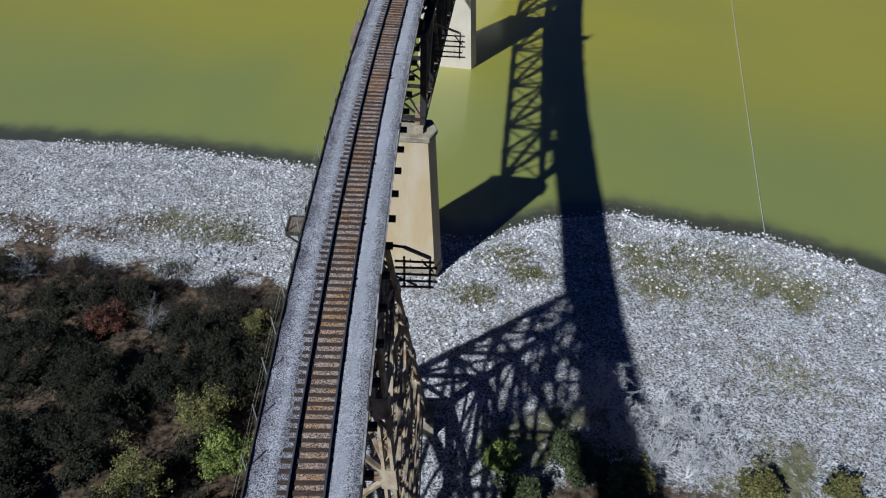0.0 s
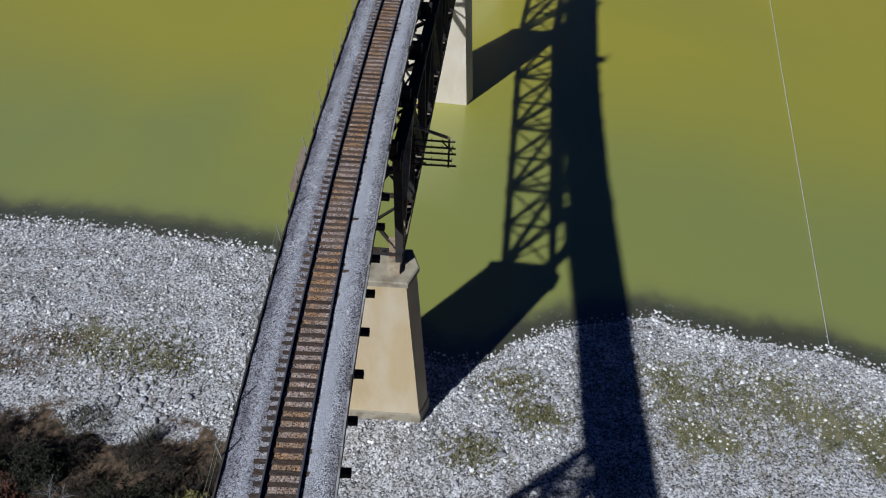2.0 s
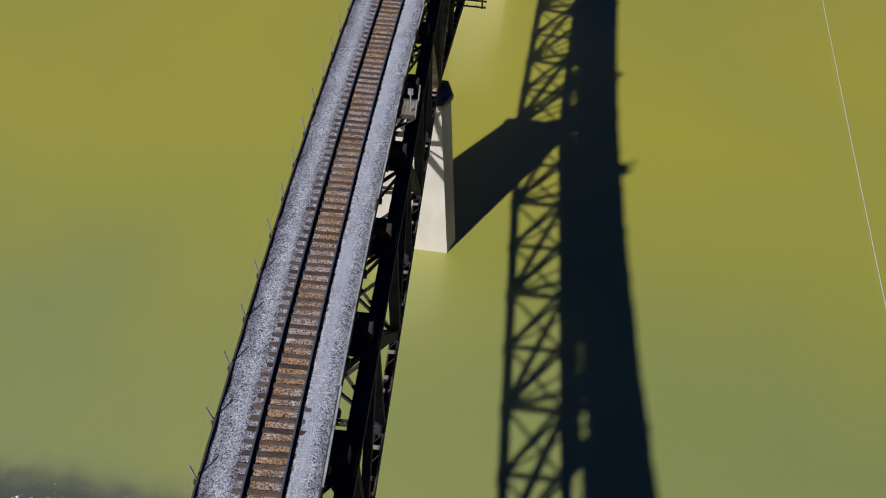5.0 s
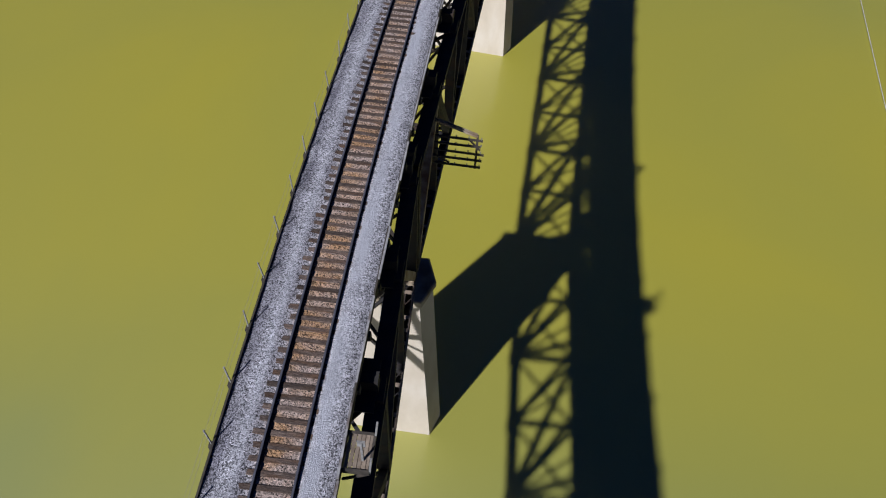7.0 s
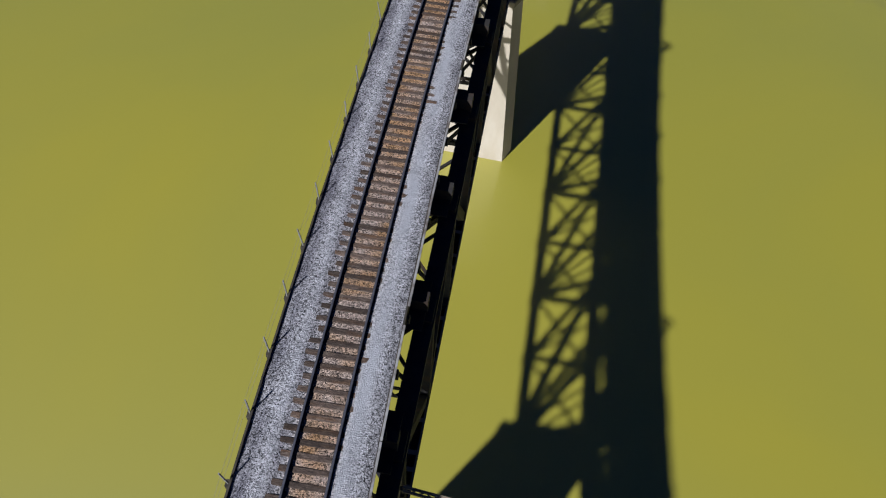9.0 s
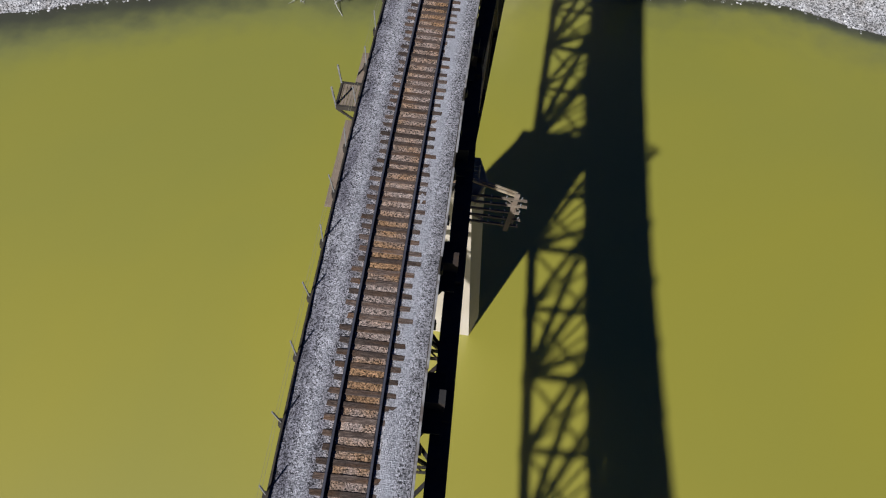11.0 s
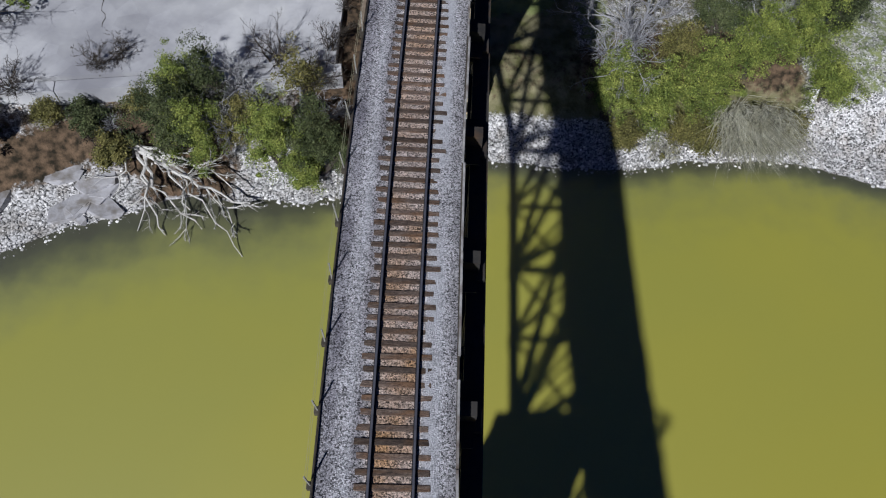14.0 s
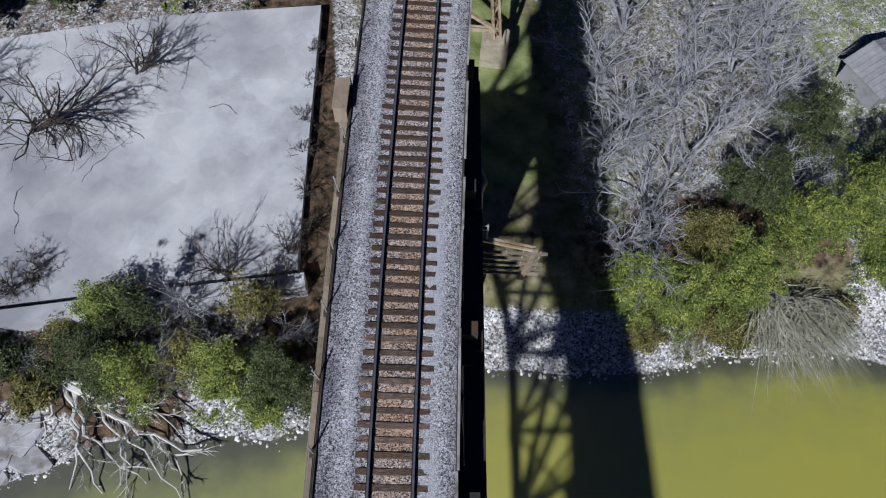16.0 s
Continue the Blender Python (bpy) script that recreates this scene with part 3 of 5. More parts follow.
# ---------- approach girders ----------
def girder_span(s0, s1, depth_):
    root = thing("girder_span", tp((s0 + s1) / 2, 0, 29.2 - depth_), "rusty steel plate girder approach span", "bridge girder", "approach spans")
    n = max(4, int((s1 - s0) / 2.5))
    for o in (-1.15, 1.15):
        bm = bmesh.new()
        for i in range(n):
            a, b = s0 + (s1 - s0) * i / n, s0 + (s1 - s0) * (i + 1) / n
            beam(bm, tp(a, o, 29.2 - depth_ / 2), tp(b, o, 29.2 - depth_ / 2), 0.06, depth_)
            beam(bm, tp(a, o, 29.17), tp(b, o, 29.17), 0.42, 0.06)
            beam(bm, tp(a, o, 29.23 - depth_), tp(b, o, 29.23 - depth_), 0.42, 0.06)
            beam(bm, tp(a, o - 0.14, 29.2 - depth_), tp(a, o - 0.14, 29.15), 0.1, 0.1)
            beam(bm, tp(a, o + 0.14, 29.2 - depth_), tp(a, o + 0.14, 29.15), 0.1, 0.1)
        part("girder", bm, MAT["truss"], root)
    for i in range(n + 1):
        s = s0 + (s1 - s0) * i / n
        bm = bmesh.new()
        beam(bm, tp(s, -1.15, 28.8), tp(s, 1.15, 28.8 - depth_ + 0.8), 0.12, 0.12)
        beam(bm, tp(s, 1.15, 28.8), tp(s, -1.15, 28.8 - depth_ + 0.8), 0.12, 0.12)
        part("cross_frame", bm, MAT["steel"], root)


girder_span(24.1, 52.4, 2.0)
girder_span(-32.0, 17.0, 2.0)
girder_span(204.9, 228.8, 2.0)
girder_span(236.2, 262.0, 2.0)


# ---------- trestle towers ----------
def tower(s_tops, s_feet, off_foot, foot_z, levels, pedestal):
    sm = sum(s_feet) / 2
    root = thing("trestle_tower", tp(sm, 0, foot_z), "tan weathered steel lattice trestle tower on concrete pedestals", "trestle tower", "approach towers")
    ztop = 28.75

    def leg(k, side, f):
        s = s_feet[k] + (s_tops[k] - s_feet[k]) * f
        o = side * (off_foot + (1.9 - off_foot) * f)
        return tp(s, o, foot_z + 0.9 + (ztop - foot_z - 0.9) * f)

    def member(name, fn, *args, **more):
        bm = bmesh.new()
        fn(bm, *args, **more)
        part(name, bm, MAT["steel"], root)

    f0 = pedestal / (ztop - foot_z)
    for k in (0, 1):
        for side in (-1, 1):
            member("leg", laced, leg(k, side, f0 * 0.6), leg(k, side, 1), 0.75, 0.55, (0, 1, 0), plate=0.2)
            c = leg(k, side, f0)
            bm = bmesh.new()
            box(bm, (c.x, c.y, foot_z - 1.2), 2.3, 2.3, pedestal + 1.1, heading(sm))
            box(bm, (c.x, c.y, foot_z + pedestal - 0.1), 1.6, 1.6, 0.3, heading(sm))
            bmesh.ops.bevel(bm, geom=list(bm.edges), offset=0.07, segments=2, affect="EDGES")
            part("pedestal", bm, MAT["cap"], root, "pale concrete pedestal")
            for j in range(1, levels):
                g = leg(k, side, f0 + (1 - f0) * j / levels)
                d = (leg(k, side, 1) - leg(k, side, 0)).normalized()
                member("gusset", beam, g - d * 0.7, g + d * 0.7, 0.95, 0.62, (0, 1, 0))
    for j in range(levels + 1):
        f = f0 + (1 - f0) * j / levels
        for k in (0, 1):
            member("strut", laced, leg(k, -1, f), leg(k, 1, f), 0.42, 0.34, plate=0.11)
        for side in (-1, 1):
            member("strut", laced, leg(0, side, f), leg(1, side, f), 0.42, 0.34, plate=0.11)
        if j < levels:
            g = f0 + (1 - f0) * (j + 1) / levels
            for k in (0, 1):
                member("cross_brace", beam, leg(k, -1, f), leg(k, 1, g), 0.3, 0.24)
                member("cross_brace", beam, leg(k, 1, f), leg(k, -1, g), 0.3, 0.24)
            for side in (-1, 1):
                member("cross_brace", laced, leg(0, side, f), leg(1, side, g), 0.42, 0.28, (1, 0, 0), plate=0.11)
                member("cross_brace", laced, leg(1, side, f), leg(0, side, g), 0.42, 0.28, (1, 0, 0), plate=0.11)
                h = (f + g) / 2
                member("sub_strut", beam, leg(0, side, f).lerp(leg(1, side, f), 0.5), leg(0, side, h), 0.2, 0.18, (1, 0, 0))
                member("sub_strut", beam, leg(0, side, f).lerp(leg(1, side, f), 0.5), leg(1, side, h), 0.2, 0.18, (1, 0, 0))
            member("plan_brace", beam, leg(0, -1, g), leg(1, 1, g), 0.24, 0.2)
            member("plan_brace", beam, leg(0, 1, g), leg(1, -1, g), 0.24, 0.2)


tower((17.3, 23.8), (9.6, 31.5), 4.3, 1.0, 5, 2.6)
tower((229.0, 236.0), (225.0, 240.0), 5.0, 5.2, 4, 1.8)

# ---------- deck ----------
S0, S1 = -32.0, 262.0
DL, DR = -2.63, 2.22


def strip(bm, offs, s0, s1, step):
    """A skin swept along the track through (offset, height) points."""
    n = int((s1 - s0) / step)
    last = None
    for i in range(n + 1):
        s = s0 + (s1 - s0) * i / n
        row = [bm.verts.new(tp(s, o, z)) for o, z in offs]
        if last:
            for k in range(len(row)):
                k2 = (k + 1) % len(row)
                bm.faces.new((last[k], last[k2], row[k2], row[k]))
        else:
            bm.faces.new(row[::-1])
        last = row
    bm.faces.new(last)


deck = thing("bridge_deck", tp(105, 0, 29.3), "ballasted railway bridge deck with steel edge curbs", "bridge deck", kind="structure")
bm = bmesh.new()
strip(bm, [(DL + 0.5, 29.45), (DR - 0.45, 29.45), (DR, 29.72), (DR, 29.94), (DL, 29.94), (DL, 29.72)], S0, S1, 2.0)
part("deck_slab", bm, MAT["dark_steel"], deck)
bm = bmesh.new()
strip(bm, [(DL - 0.02, 29.7), (DL + 0.06, 29.7), (DL + 0.06, 30.16), (DL - 0.02, 30.16)], S0, S1, 2.0)
part("curb", bm, MAT["dark_steel"], deck, "dark steel edge plate")
bm = bmesh.new()
strip(bm, [(DR - 0.06, 29.7), (DR + 0.02, 29.7), (DR + 0.02, 30.26), (DR - 0.06, 30.26)], S0, S1, 2.0)
part("curb", bm, MAT["dark_steel"], deck, "dark steel edge plate")
rnd = random.Random(18)
s = S0 + 0.4
while s < S1 - 6:
    run = rnd.uniform(2.2, 5.2)
    bm = bmesh.new()
    d = rnd.uniform(-0.03, 0.05)
    beam(bm, tp(s, DR + d, 30.27), tp(s + run, DR + d + rnd.uniform(-0.03, 0.03), 30.27 + rnd.uniform(-0.01, 0.02)), 0.09, 0.06)
    part("edge_angle", bm, MAT["edge_angle"], deck, "pale weathered edge angle")
    s += run + rnd.choice((0.03, 0.05, 0.9))
for k in range(24):
    s = 51.0 - 2.52 * k
    bm = bmesh.new()
    beam(bm, tp(s, 1.6, 29.25), tp(s, 2.62, 29.25), 0.32, 0.32)
    part("floor_beam_end", bm, MAT["dark_steel"], deck, "stub end of a cross beam")
for k in range(60):
    s = 55 + 2.5 * k
    if s < 203:
        bm = bmesh.new()
        beam(bm, tp(s, 1.6, 29.62), tp(s, 2.34, 29.68), 0.3, 0.34)
        part("floor_beam_end", bm, MAT["dark_steel"], deck)
        bm = bmesh.new()
        beam(bm, tp(s, -1.9, 29.62), tp(s, -2.68, 29.68), 0.3, 0.34)
        part("floor_beam_end", bm, MAT["dark_steel"], deck)

# ballast bed
rows_o = [DL + 0.06 + (DR - DL - 0.12) * k / 30 for k in range(31)]


def ballast_z(s, o):
    r = 0.022 * noise.noise(Vector((s * 3.1, o * 3.1, 0.3))) + 0.03 * noise.noise(Vector((s * 0.8, o * 0.8, 5)))
    if abs(o) < 0.72:
        return 30.115 + r
    if o < 0:
        k = smooth(-1.0, -1.3, o)
        return 30.11 + (0.06 + 0.07 * noise.noise(Vector((s * 0.9, 4.0, 3)))) * k - 0.13 * smooth(-1.9, -2.5, o) + r
    k = smooth(0.8, 1.0, o)
    cover = 0.075 + 0.05 * noise.noise(Vector((s * 0.35, 2.0, 9)))
    cover *= 1 - 0.6 * smooth(125, 140, s)
    return 30.115 + cover * k - 0.14 * smooth(1.7, 2.2, o) + r


verts, faces, rust, dark_band, dust = [], [], [], [], []
bs = [S0 + 0.28 * k for k in range(int((S1 - S0) / 0.28) + 1)]
for s in bs:
    for o in rows_o:
        verts.append(tp(s, o, ballast_z(s, o)))
        gn = 0.5 + 0.9 * noise.noise(Vector((s * 0.5, o * 1.4, 21)))
        # darker towards both deck edges and just outside the left rail, broken by noise
        dark_band.append(min(1.0, max(0.0, (0.75 * smooth(-1.75, -2.2, o) + 0.45 * smooth(-0.9, -1.15, o) * smooth(-1.6, -1.3, o) + 0.55 * smooth(1.85, 2.2, o)) * (0.5 + gn))))
        dn = noise.noise(Vector((s * 0.22, o * 0.7, 41))) + 0.6 * noise.noise(Vector((s * 1.3, o * 2.5, 44)))
        dust.append(min(0.85, max(0.0, smooth(0.85, 1.1, o) * smooth(1.75, 1.4, o) * (0.6 + 0.7 * dn) + 0.3 * smooth(-1.3, -1.45, o) * smooth(-1.85, -1.65, o) * (0.7 + dn))))
        rust.append(smooth(0.95, 0.62, abs(o)) * (0.95 - 0.3 * smooth(160, 180, s)) + 0.12 * smooth(1.6, 0.9, abs(o)))
w = len(rows_o)
faces = [(j * w + i, j * w + i + 1, (j + 1) * w + i + 1, (j + 1) * w + i) for j in range(len(bs) - 1) for i in range(w - 1)]
me = raw("ballast", verts, faces, MAT["ballast"])
attribute(me, "rust", rust)
attribute(me, "dark_band", dark_band)
attribute(me, "dust", dust)
ob = new("ballast", me)
tagged(ob, "pale crushed stone ballast, rust-stained between the rails", "ballast", kind="stuff")

# ---------- rails and posts ----------
track = thing("railway_track", tp(105, 0, 30.0), "single railway track with worn rails on timber ties", "railway track")
for o in (-0.7525, 0.7525):
    bm = bmesh.new()
    strip(bm, [(o - 0.08, 30.16), (o + 0.08, 30.16), (o + 0.02, 30.19), (o + 0.012, 30.29), (o + 0.042, 30.30), (o + 0.042, 30.335), (o - 0.042, 30.335), (o - 0.042, 30.30), (o - 0.012, 30.29), (o - 0.02, 30.19)], S0, S1, 1.5)
    rail = part("rail", bm, MAT["rail"], track)
    bm = bmesh.new()
    strip(bm, [(o - 0.04, 30.336), (o + 0.04, 30.336), (o + 0.034, 30.342), (o - 0.034, 30.342)], S0, S1, 1.5)
    part("rail_head", bm, MAT["rail_head"], rail, "polished running surface")

for k in range(84):
    s = 0.3 + 2.55 * k
    if s > 208:
        break
    rnd = random.Random(k)
    foot = tp(s, DL - 0.06, 29.65)
    lean = rnd.uniform(-0.06, 0.12)
    top = tp(s + rnd.uniform(-0.08, 0.08), DL - 0.06 - lean - 0.05, 31.1)
    post = thing("handrail_post", foot, "slim pale metal handrail post on the deck edge", "post", "handrail posts")
    bm = bmesh.new()
    beam(bm, foot, top, 0.05, 0.05, (0, 1, 0))
    part("stem", bm, MAT["white_paint"], post)
    bm = bmesh.new()
    box(bm, tp(s, DL - 0.09, 29.62), 0.2, 0.26, 0.32, heading(s))
    part("bracket", bm, MAT["dark_steel"], post, "dark steel mounting bracket")

cable = thing("handrail_cable", tp(100, DL - 0.12, 30.6), "thin pale handrail cable strung between posts", "cable")
for z in (30.95, 30.5):
    bm = bmesh.new()
    tube(bm, [tp(0.3 + 2.55 * k / 2, DL - 0.13, z - (0.05 if k % 2 else 0)) for k in range(164)], 0.007, 0.007, 4)
    part("strand", bm, MAT["wire"], cable)


# ---------- pole-line brackets: stacked cross-arms beside the deck ----------
def bracket(s, reach, z0, bars, pale, seed):
    rnd = random.Random(seed)
    root = thing("cross_arm_bracket", tp(s, 2.5, z0), "bracket of stacked cross-arms for line wires beside the bridge", "bracket", "line wire brackets")
    mat = MAT["timber"] if pale else MAT["dark_steel"]
    for k in range(bars):
        z = z0 + 0.15 + k * 0.56
        bm = bmesh.new()
        beam(bm, tp(s, 2.5, z), tp(s, reach + 0.35 + rnd.uniform(-0.12, 0.25), z + rnd.uniform(-0.05, 0.05)), 0.12, 0.1)
        arm = part("cross_arm", bm, mat, root)
        for j in range(3):
            bm = bmesh.new()
            o = reach + 0.25 - j * 0.75
            tube(bm, [tp(s, o, z + 0.05), tp(s, o, z + 0.14), tp(s, o, z + 0.2)], 0.03, 0.045, 6)
            part("insulator", bm, MAT["white_paint"], arm, "small pale insulator")
    zt = z0 + 0.15 + (bars - 1) * 0.56
    for o in (reach, 3.1):
        bm = bmesh.new()
        beam(bm, tp(s + 0.08, o, z0 - 0.02), tp(s + 0.08, o, zt + 0.3), 0.13, 0.13, (0, 1, 0))
        part("upright", bm, mat, root)
    bm = bmesh.new()
    laced(bm, tp(s + 0.1, reach, zt + 0.25), tp(s + 0.1, 3.1, zt + 1.1), 0.26, 0.12, plate=0.09, step=0.3)
    part("stay", bm, MAT["steel"], root, "rusty latticed inclined stay")
    bm = bmesh.new()
    beam(bm, tp(s + 0.1, 3.1, zt + 1.1), tp(s + 0.1, 2.4, zt + 1.2), 0.14, 0.12)
    part("tie_bar", bm, mat, root)
    if pale:
        bm = bmesh.new()
        for d in (-0.02, 0.3):
            beam(bm, tp(s + 0.1, 3.1 + d, zt + 0.95), tp(s + 0.35, 3.1 + d, zt + 1.95), 0.06, 0.06, (0, 1, 0))
        for k in range(4):
            beam(bm, tp(s + 0.14 + 0.06 * k, 3.06, zt + 1.15 + 0.23 * k), tp(s + 0.14 + 0.06 * k, 3.42, zt + 1.15 + 0.23 * k), 0.05, 0.05)
        part("step_irons", bm, MAT["white_paint"], root, "small pale ladder of step irons")
        bm = bmesh.new()
        beam(bm, tp(s + 0.02, reach, zt + 0.4), tp(s - 0.05, reach - 0.3, z0 - 0.35), 0.24, 0.1, (0, 1, 0))
        part("plank", bm, MAT["plank"], root, "tan plank fixed across the arms")
    bm = bmesh.new()
    beam(bm, tp(s + 0.1, 2.5, z0 + 1.0), tp(s + 0.1, 3.9, z0 + 0.2), 0.1, 0.1)
    part("knee_brace", bm, mat, root)
    bm = bmesh.new()
    beam(bm, tp(s + 0.1, reach - 0.5, zt - 0.1), tp(s + 0.1, reach + 0.2, zt - 0.9), 0.09, 0.09)
    part("knee_brace", bm, mat, root)


bracket(25.6, 4.75, 23.6, 5, False, 1)
bracket(59.1, 5.6, 23.2, 5, False, 2)
bracket(108.9, 5.5, 23.6, 5, False, 3)
bracket(146.7, 5.4, 23.7, 5, True, 4)
bracket(196.0, 5.6, 23.9, 5, True, 5)


# ---------- refuges ----------
def refuge(s, side, depth_):
    sg = side
    e = DR if sg > 0 else DL
    root = thing("refuge_platform", tp(s, e + sg * depth_ / 2, 29.9), "small timber refuge platform with posts beside the track", "platform", "refuges")
    for k in range(6):
        bm = bmesh.new()
        o = e + sg * (0.06 + (k + 0.5) * (depth_ - 0.06) / 6)
        beam(bm, tp(s - 0.72, o, 30.0), tp(s + 0.72, o, 30.0), (depth_ - 0.06) / 6 - 0.02, 0.06)
        part("board", bm, MAT["timber"], root)
    bm = bmesh.new()
    beam(bm, tp(s - 0.72, e + sg * depth_, 29.97), tp(s + 0.72, e + sg * depth_, 29.97), 0.1, 0.24)
    for d in (-0.74, 0.74):
        beam(bm, tp(s + d, e, 29.97), tp(s + d, e + sg * depth_, 29.97), 0.1, 0.24)
        beam(bm, tp(s + d, e, 29.1), tp(s + d, e + sg * depth_, 29.9), 0.09, 0.09)
    part("frame", bm, MAT["dark_steel"], root)
    for d in (-0.7, 0.7):
        bm = bmesh.new()
        beam(bm, tp(s + d, e + sg * depth_, 29.85), tp(s + d, e + sg * (depth_ + 0.12), 31.2), 0.075, 0.075, (0, 1, 0))
        part("post", bm, MAT["white_paint"], root)
    if sg > 0:
        bm = bmesh.new()
        beam(bm, tp(s - 0.3, e + 0.75, 30.0), tp(s - 0.3, e + 0.75, 31.6), 0.08, 0.08, (0, 1, 0))
        part("sign_post", bm, MAT["white_paint"], root)
        bm = bmesh.new()
        beam(bm, tp(s - 0.28, e + 0.6, 31.45), tp(s - 0.28, e + 0.9, 31.45), 0.05, 0.42)
        part("sign_plate", bm, MAT["white_paint"], root, "small blank pale plate")


refuge(148.6, -1, 0.95)
refuge(87.3, 1, 1.05)
refuge(24.0, -1, 0.9)

# pale box on the deck side
box_root = thing("equipment_box", tp(200.9, -3.0, 29.7), "tan wooden equipment box on the bridge side", "box")
bm = bmesh.new()
box(bm, tp(200.9, -3.0, 29.6), 0.55, 1.5, 1.0, heading(200))
part("body", bm, MAT["plank"], box_root)
bm = bmesh.new()
box(bm, tp(200.9, -3.0, 30.6), 0.62, 1.58, 0.06, heading(200))
part("lid", bm, MAT["plank"], box_root, "pale weathered lid")
duct = thing("cable_trough", tp(194, -2.78, 29.5), "pale weathered timber cable trough along the deck edge", "trough")
for k in range(8):
    bm = bmesh.new()
    beam(bm, tp(184.6 + 2.02 * k, -2.84, 29.6), tp(186.6 + 2.02 * k, -2.84, 29.6), 0.2, 0.2)
    part("cover_board", bm, MAT["timber"], duct)

walkway = thing("edge_walkway", tp(148, -2.86, 29.5), "tan weathered plank walkway on brackets beside the deck edge", "walkway")
for k in range(4):
    bm = bmesh.new()
    beam(bm, tp(142.6 + 1.22 * k, -2.88, 29.55), tp(143.8 + 1.22 * k, -2.88, 29.55), 0.38, 0.14)
    part("board", bm, MAT["plank"], walkway)
for k in range(2):
    bm = bmesh.new()
    beam(bm, tp(149.5 + 1.22 * k, -2.88, 29.55), tp(150.7 + 1.22 * k, -2.88, 29.55), 0.38, 0.14)
    part("board", bm, MAT["plank"], walkway)
walkway = thing("edge_walkway", tp(50, -2.9, 29.5), "reddish tan plank walkway on brackets beside the deck edge", "walkway")
for k in range(3):
    bm = bmesh.new()
    beam(bm, tp(48.4 + 1.22 * k, -2.95, 29.6), tp(49.6 + 1.22 * k, -2.95, 29.6), 0.48, 0.5)
    part("board", bm, MAT["plank"], walkway)

# line across the water
bm = bmesh.new()
pa, pb = Vector((41.7, 66.6, 0.35)), Vector((50.0, 181.0, 0.6))
tube(bm, [pa.lerp(pb, k / 40) + Vector((0, 0, -0.25 * math.sin(math.pi * k / 40))) for k in range(41)], 0.034, 0.034, 5)
whole("rope", bm, MAT["silver"], "thin pale rope running out over the water", "rope")

# ---------- concrete slab on the far bank ----------
slab = thing("concrete_slab", (-28, 216, 5.4), "large pale white concrete slab above the river bank", "slab", kind="structure")


def slab_outline(inset=0.0):
    return [(-3.5 - inset, 204.6), (-0.5 - inset, 229.5), (-14, 229.6), (-28, 228.2), (-62, 226.5), (-62, 203.2), (-27, 204.0)]


bm = bmesh.new()
up = [bm.verts.new((x, y, 5.75)) for x, y in slab_outline()]
dn = [bm.verts.new((x, y, 3.0)) for x, y in slab_outline()]
bm.faces.new(up)
for i in range(7):
    bm.faces.new((dn[i], dn[(i + 1) % 7], up[(i + 1) % 7], up[i]))
bmesh.ops.recalc_face_normals(bm, faces=bm.faces)
part("slab_top", bm, MAT["slab"], slab)
rnd = random.Random(9)
for x, y, n in ((-19.5, 213.5, 9), (-15.0, 217.0, 6), (-24.0, 209.5, 8), (-10.0, 219.5, 5), (-21.0, 219.0, 7), (-28.5, 214.0, 9)):
    bm = bmesh.new()
    pts = [Vector((x, y, 5.755))]
    a = rnd.uniform(0.8, 2.2)
    for _ in range(n):
        a += rnd.uniform(-0.7, 0.7)
        pts.append(pts[-1] + Vector((math.cos(a), math.sin(a), 0)) * 0.55)
    for p, q in zip(pts, pts[1:]):
        beam(bm, p, q, rnd.uniform(0.025, 0.08), 0.012)
    part("crack", bm, MAT["dark_steel"], slab, "dark open crack")
bm = bmesh.new()
for a, b in (((-3.0, 203.6), (-13.0, 203.35)), ((-13.1, 203.35), (-27.0, 202.9)), ((-27.1, 202.9), (-62, 202.0))):
    beam(bm, (*a, 4.6), (*b, 4.6), 1.1, 2.4)
part("kerb_wall", bm, MAT["slab"], slab, "pale concrete kerb wall with a dark joint behind")


# ---------- plants ----------
def limb_points(rnd, p, d, length, n, bend):
    pts = [Vector(p)]
    d = Vector(d).normalized()
    for _ in range(n):
        d = (d + Vector((rnd.uniform(-bend, bend), rnd.uniform(-bend, bend), rnd.uniform(-bend, bend * 0.8)))).normalized()
        pts.append(pts[-1] + d * length / n)
    return pts, d


def branch(bm, rnd, p, d, length, r, level, tips, spread=0.75):
    pts, d2 = limb_points(rnd, p, d, length, 4 if level > 1 else 3 if level else 1, 0.32)
    tube(bm, pts, max(r, 0.009), max(r * 0.55, 0.008) if level else 0.004, 5 if level > 2 else 3)
    if level == 0:
        tips.append(pts[-1])
        return
    for k in range(rnd.choice((3, 4, 5)) if level > 1 else rnd.choice((6, 7, 8))):
        at = pts[rnd.randint(1, len(pts) - 1)]
        nd = (d2 + Vector((rnd.uniform(-1, 1), rnd.uniform(-1, 1), rnd.uniform(-0.5, 0.8))) * spread).normalized()
        branch(bm, rnd, at, nd, length * (rnd.uniform(0.42, 0.7) if level > 1 else rnd.uniform(0.3, 0.55)), r * 0.5, level - 1, tips, spread)


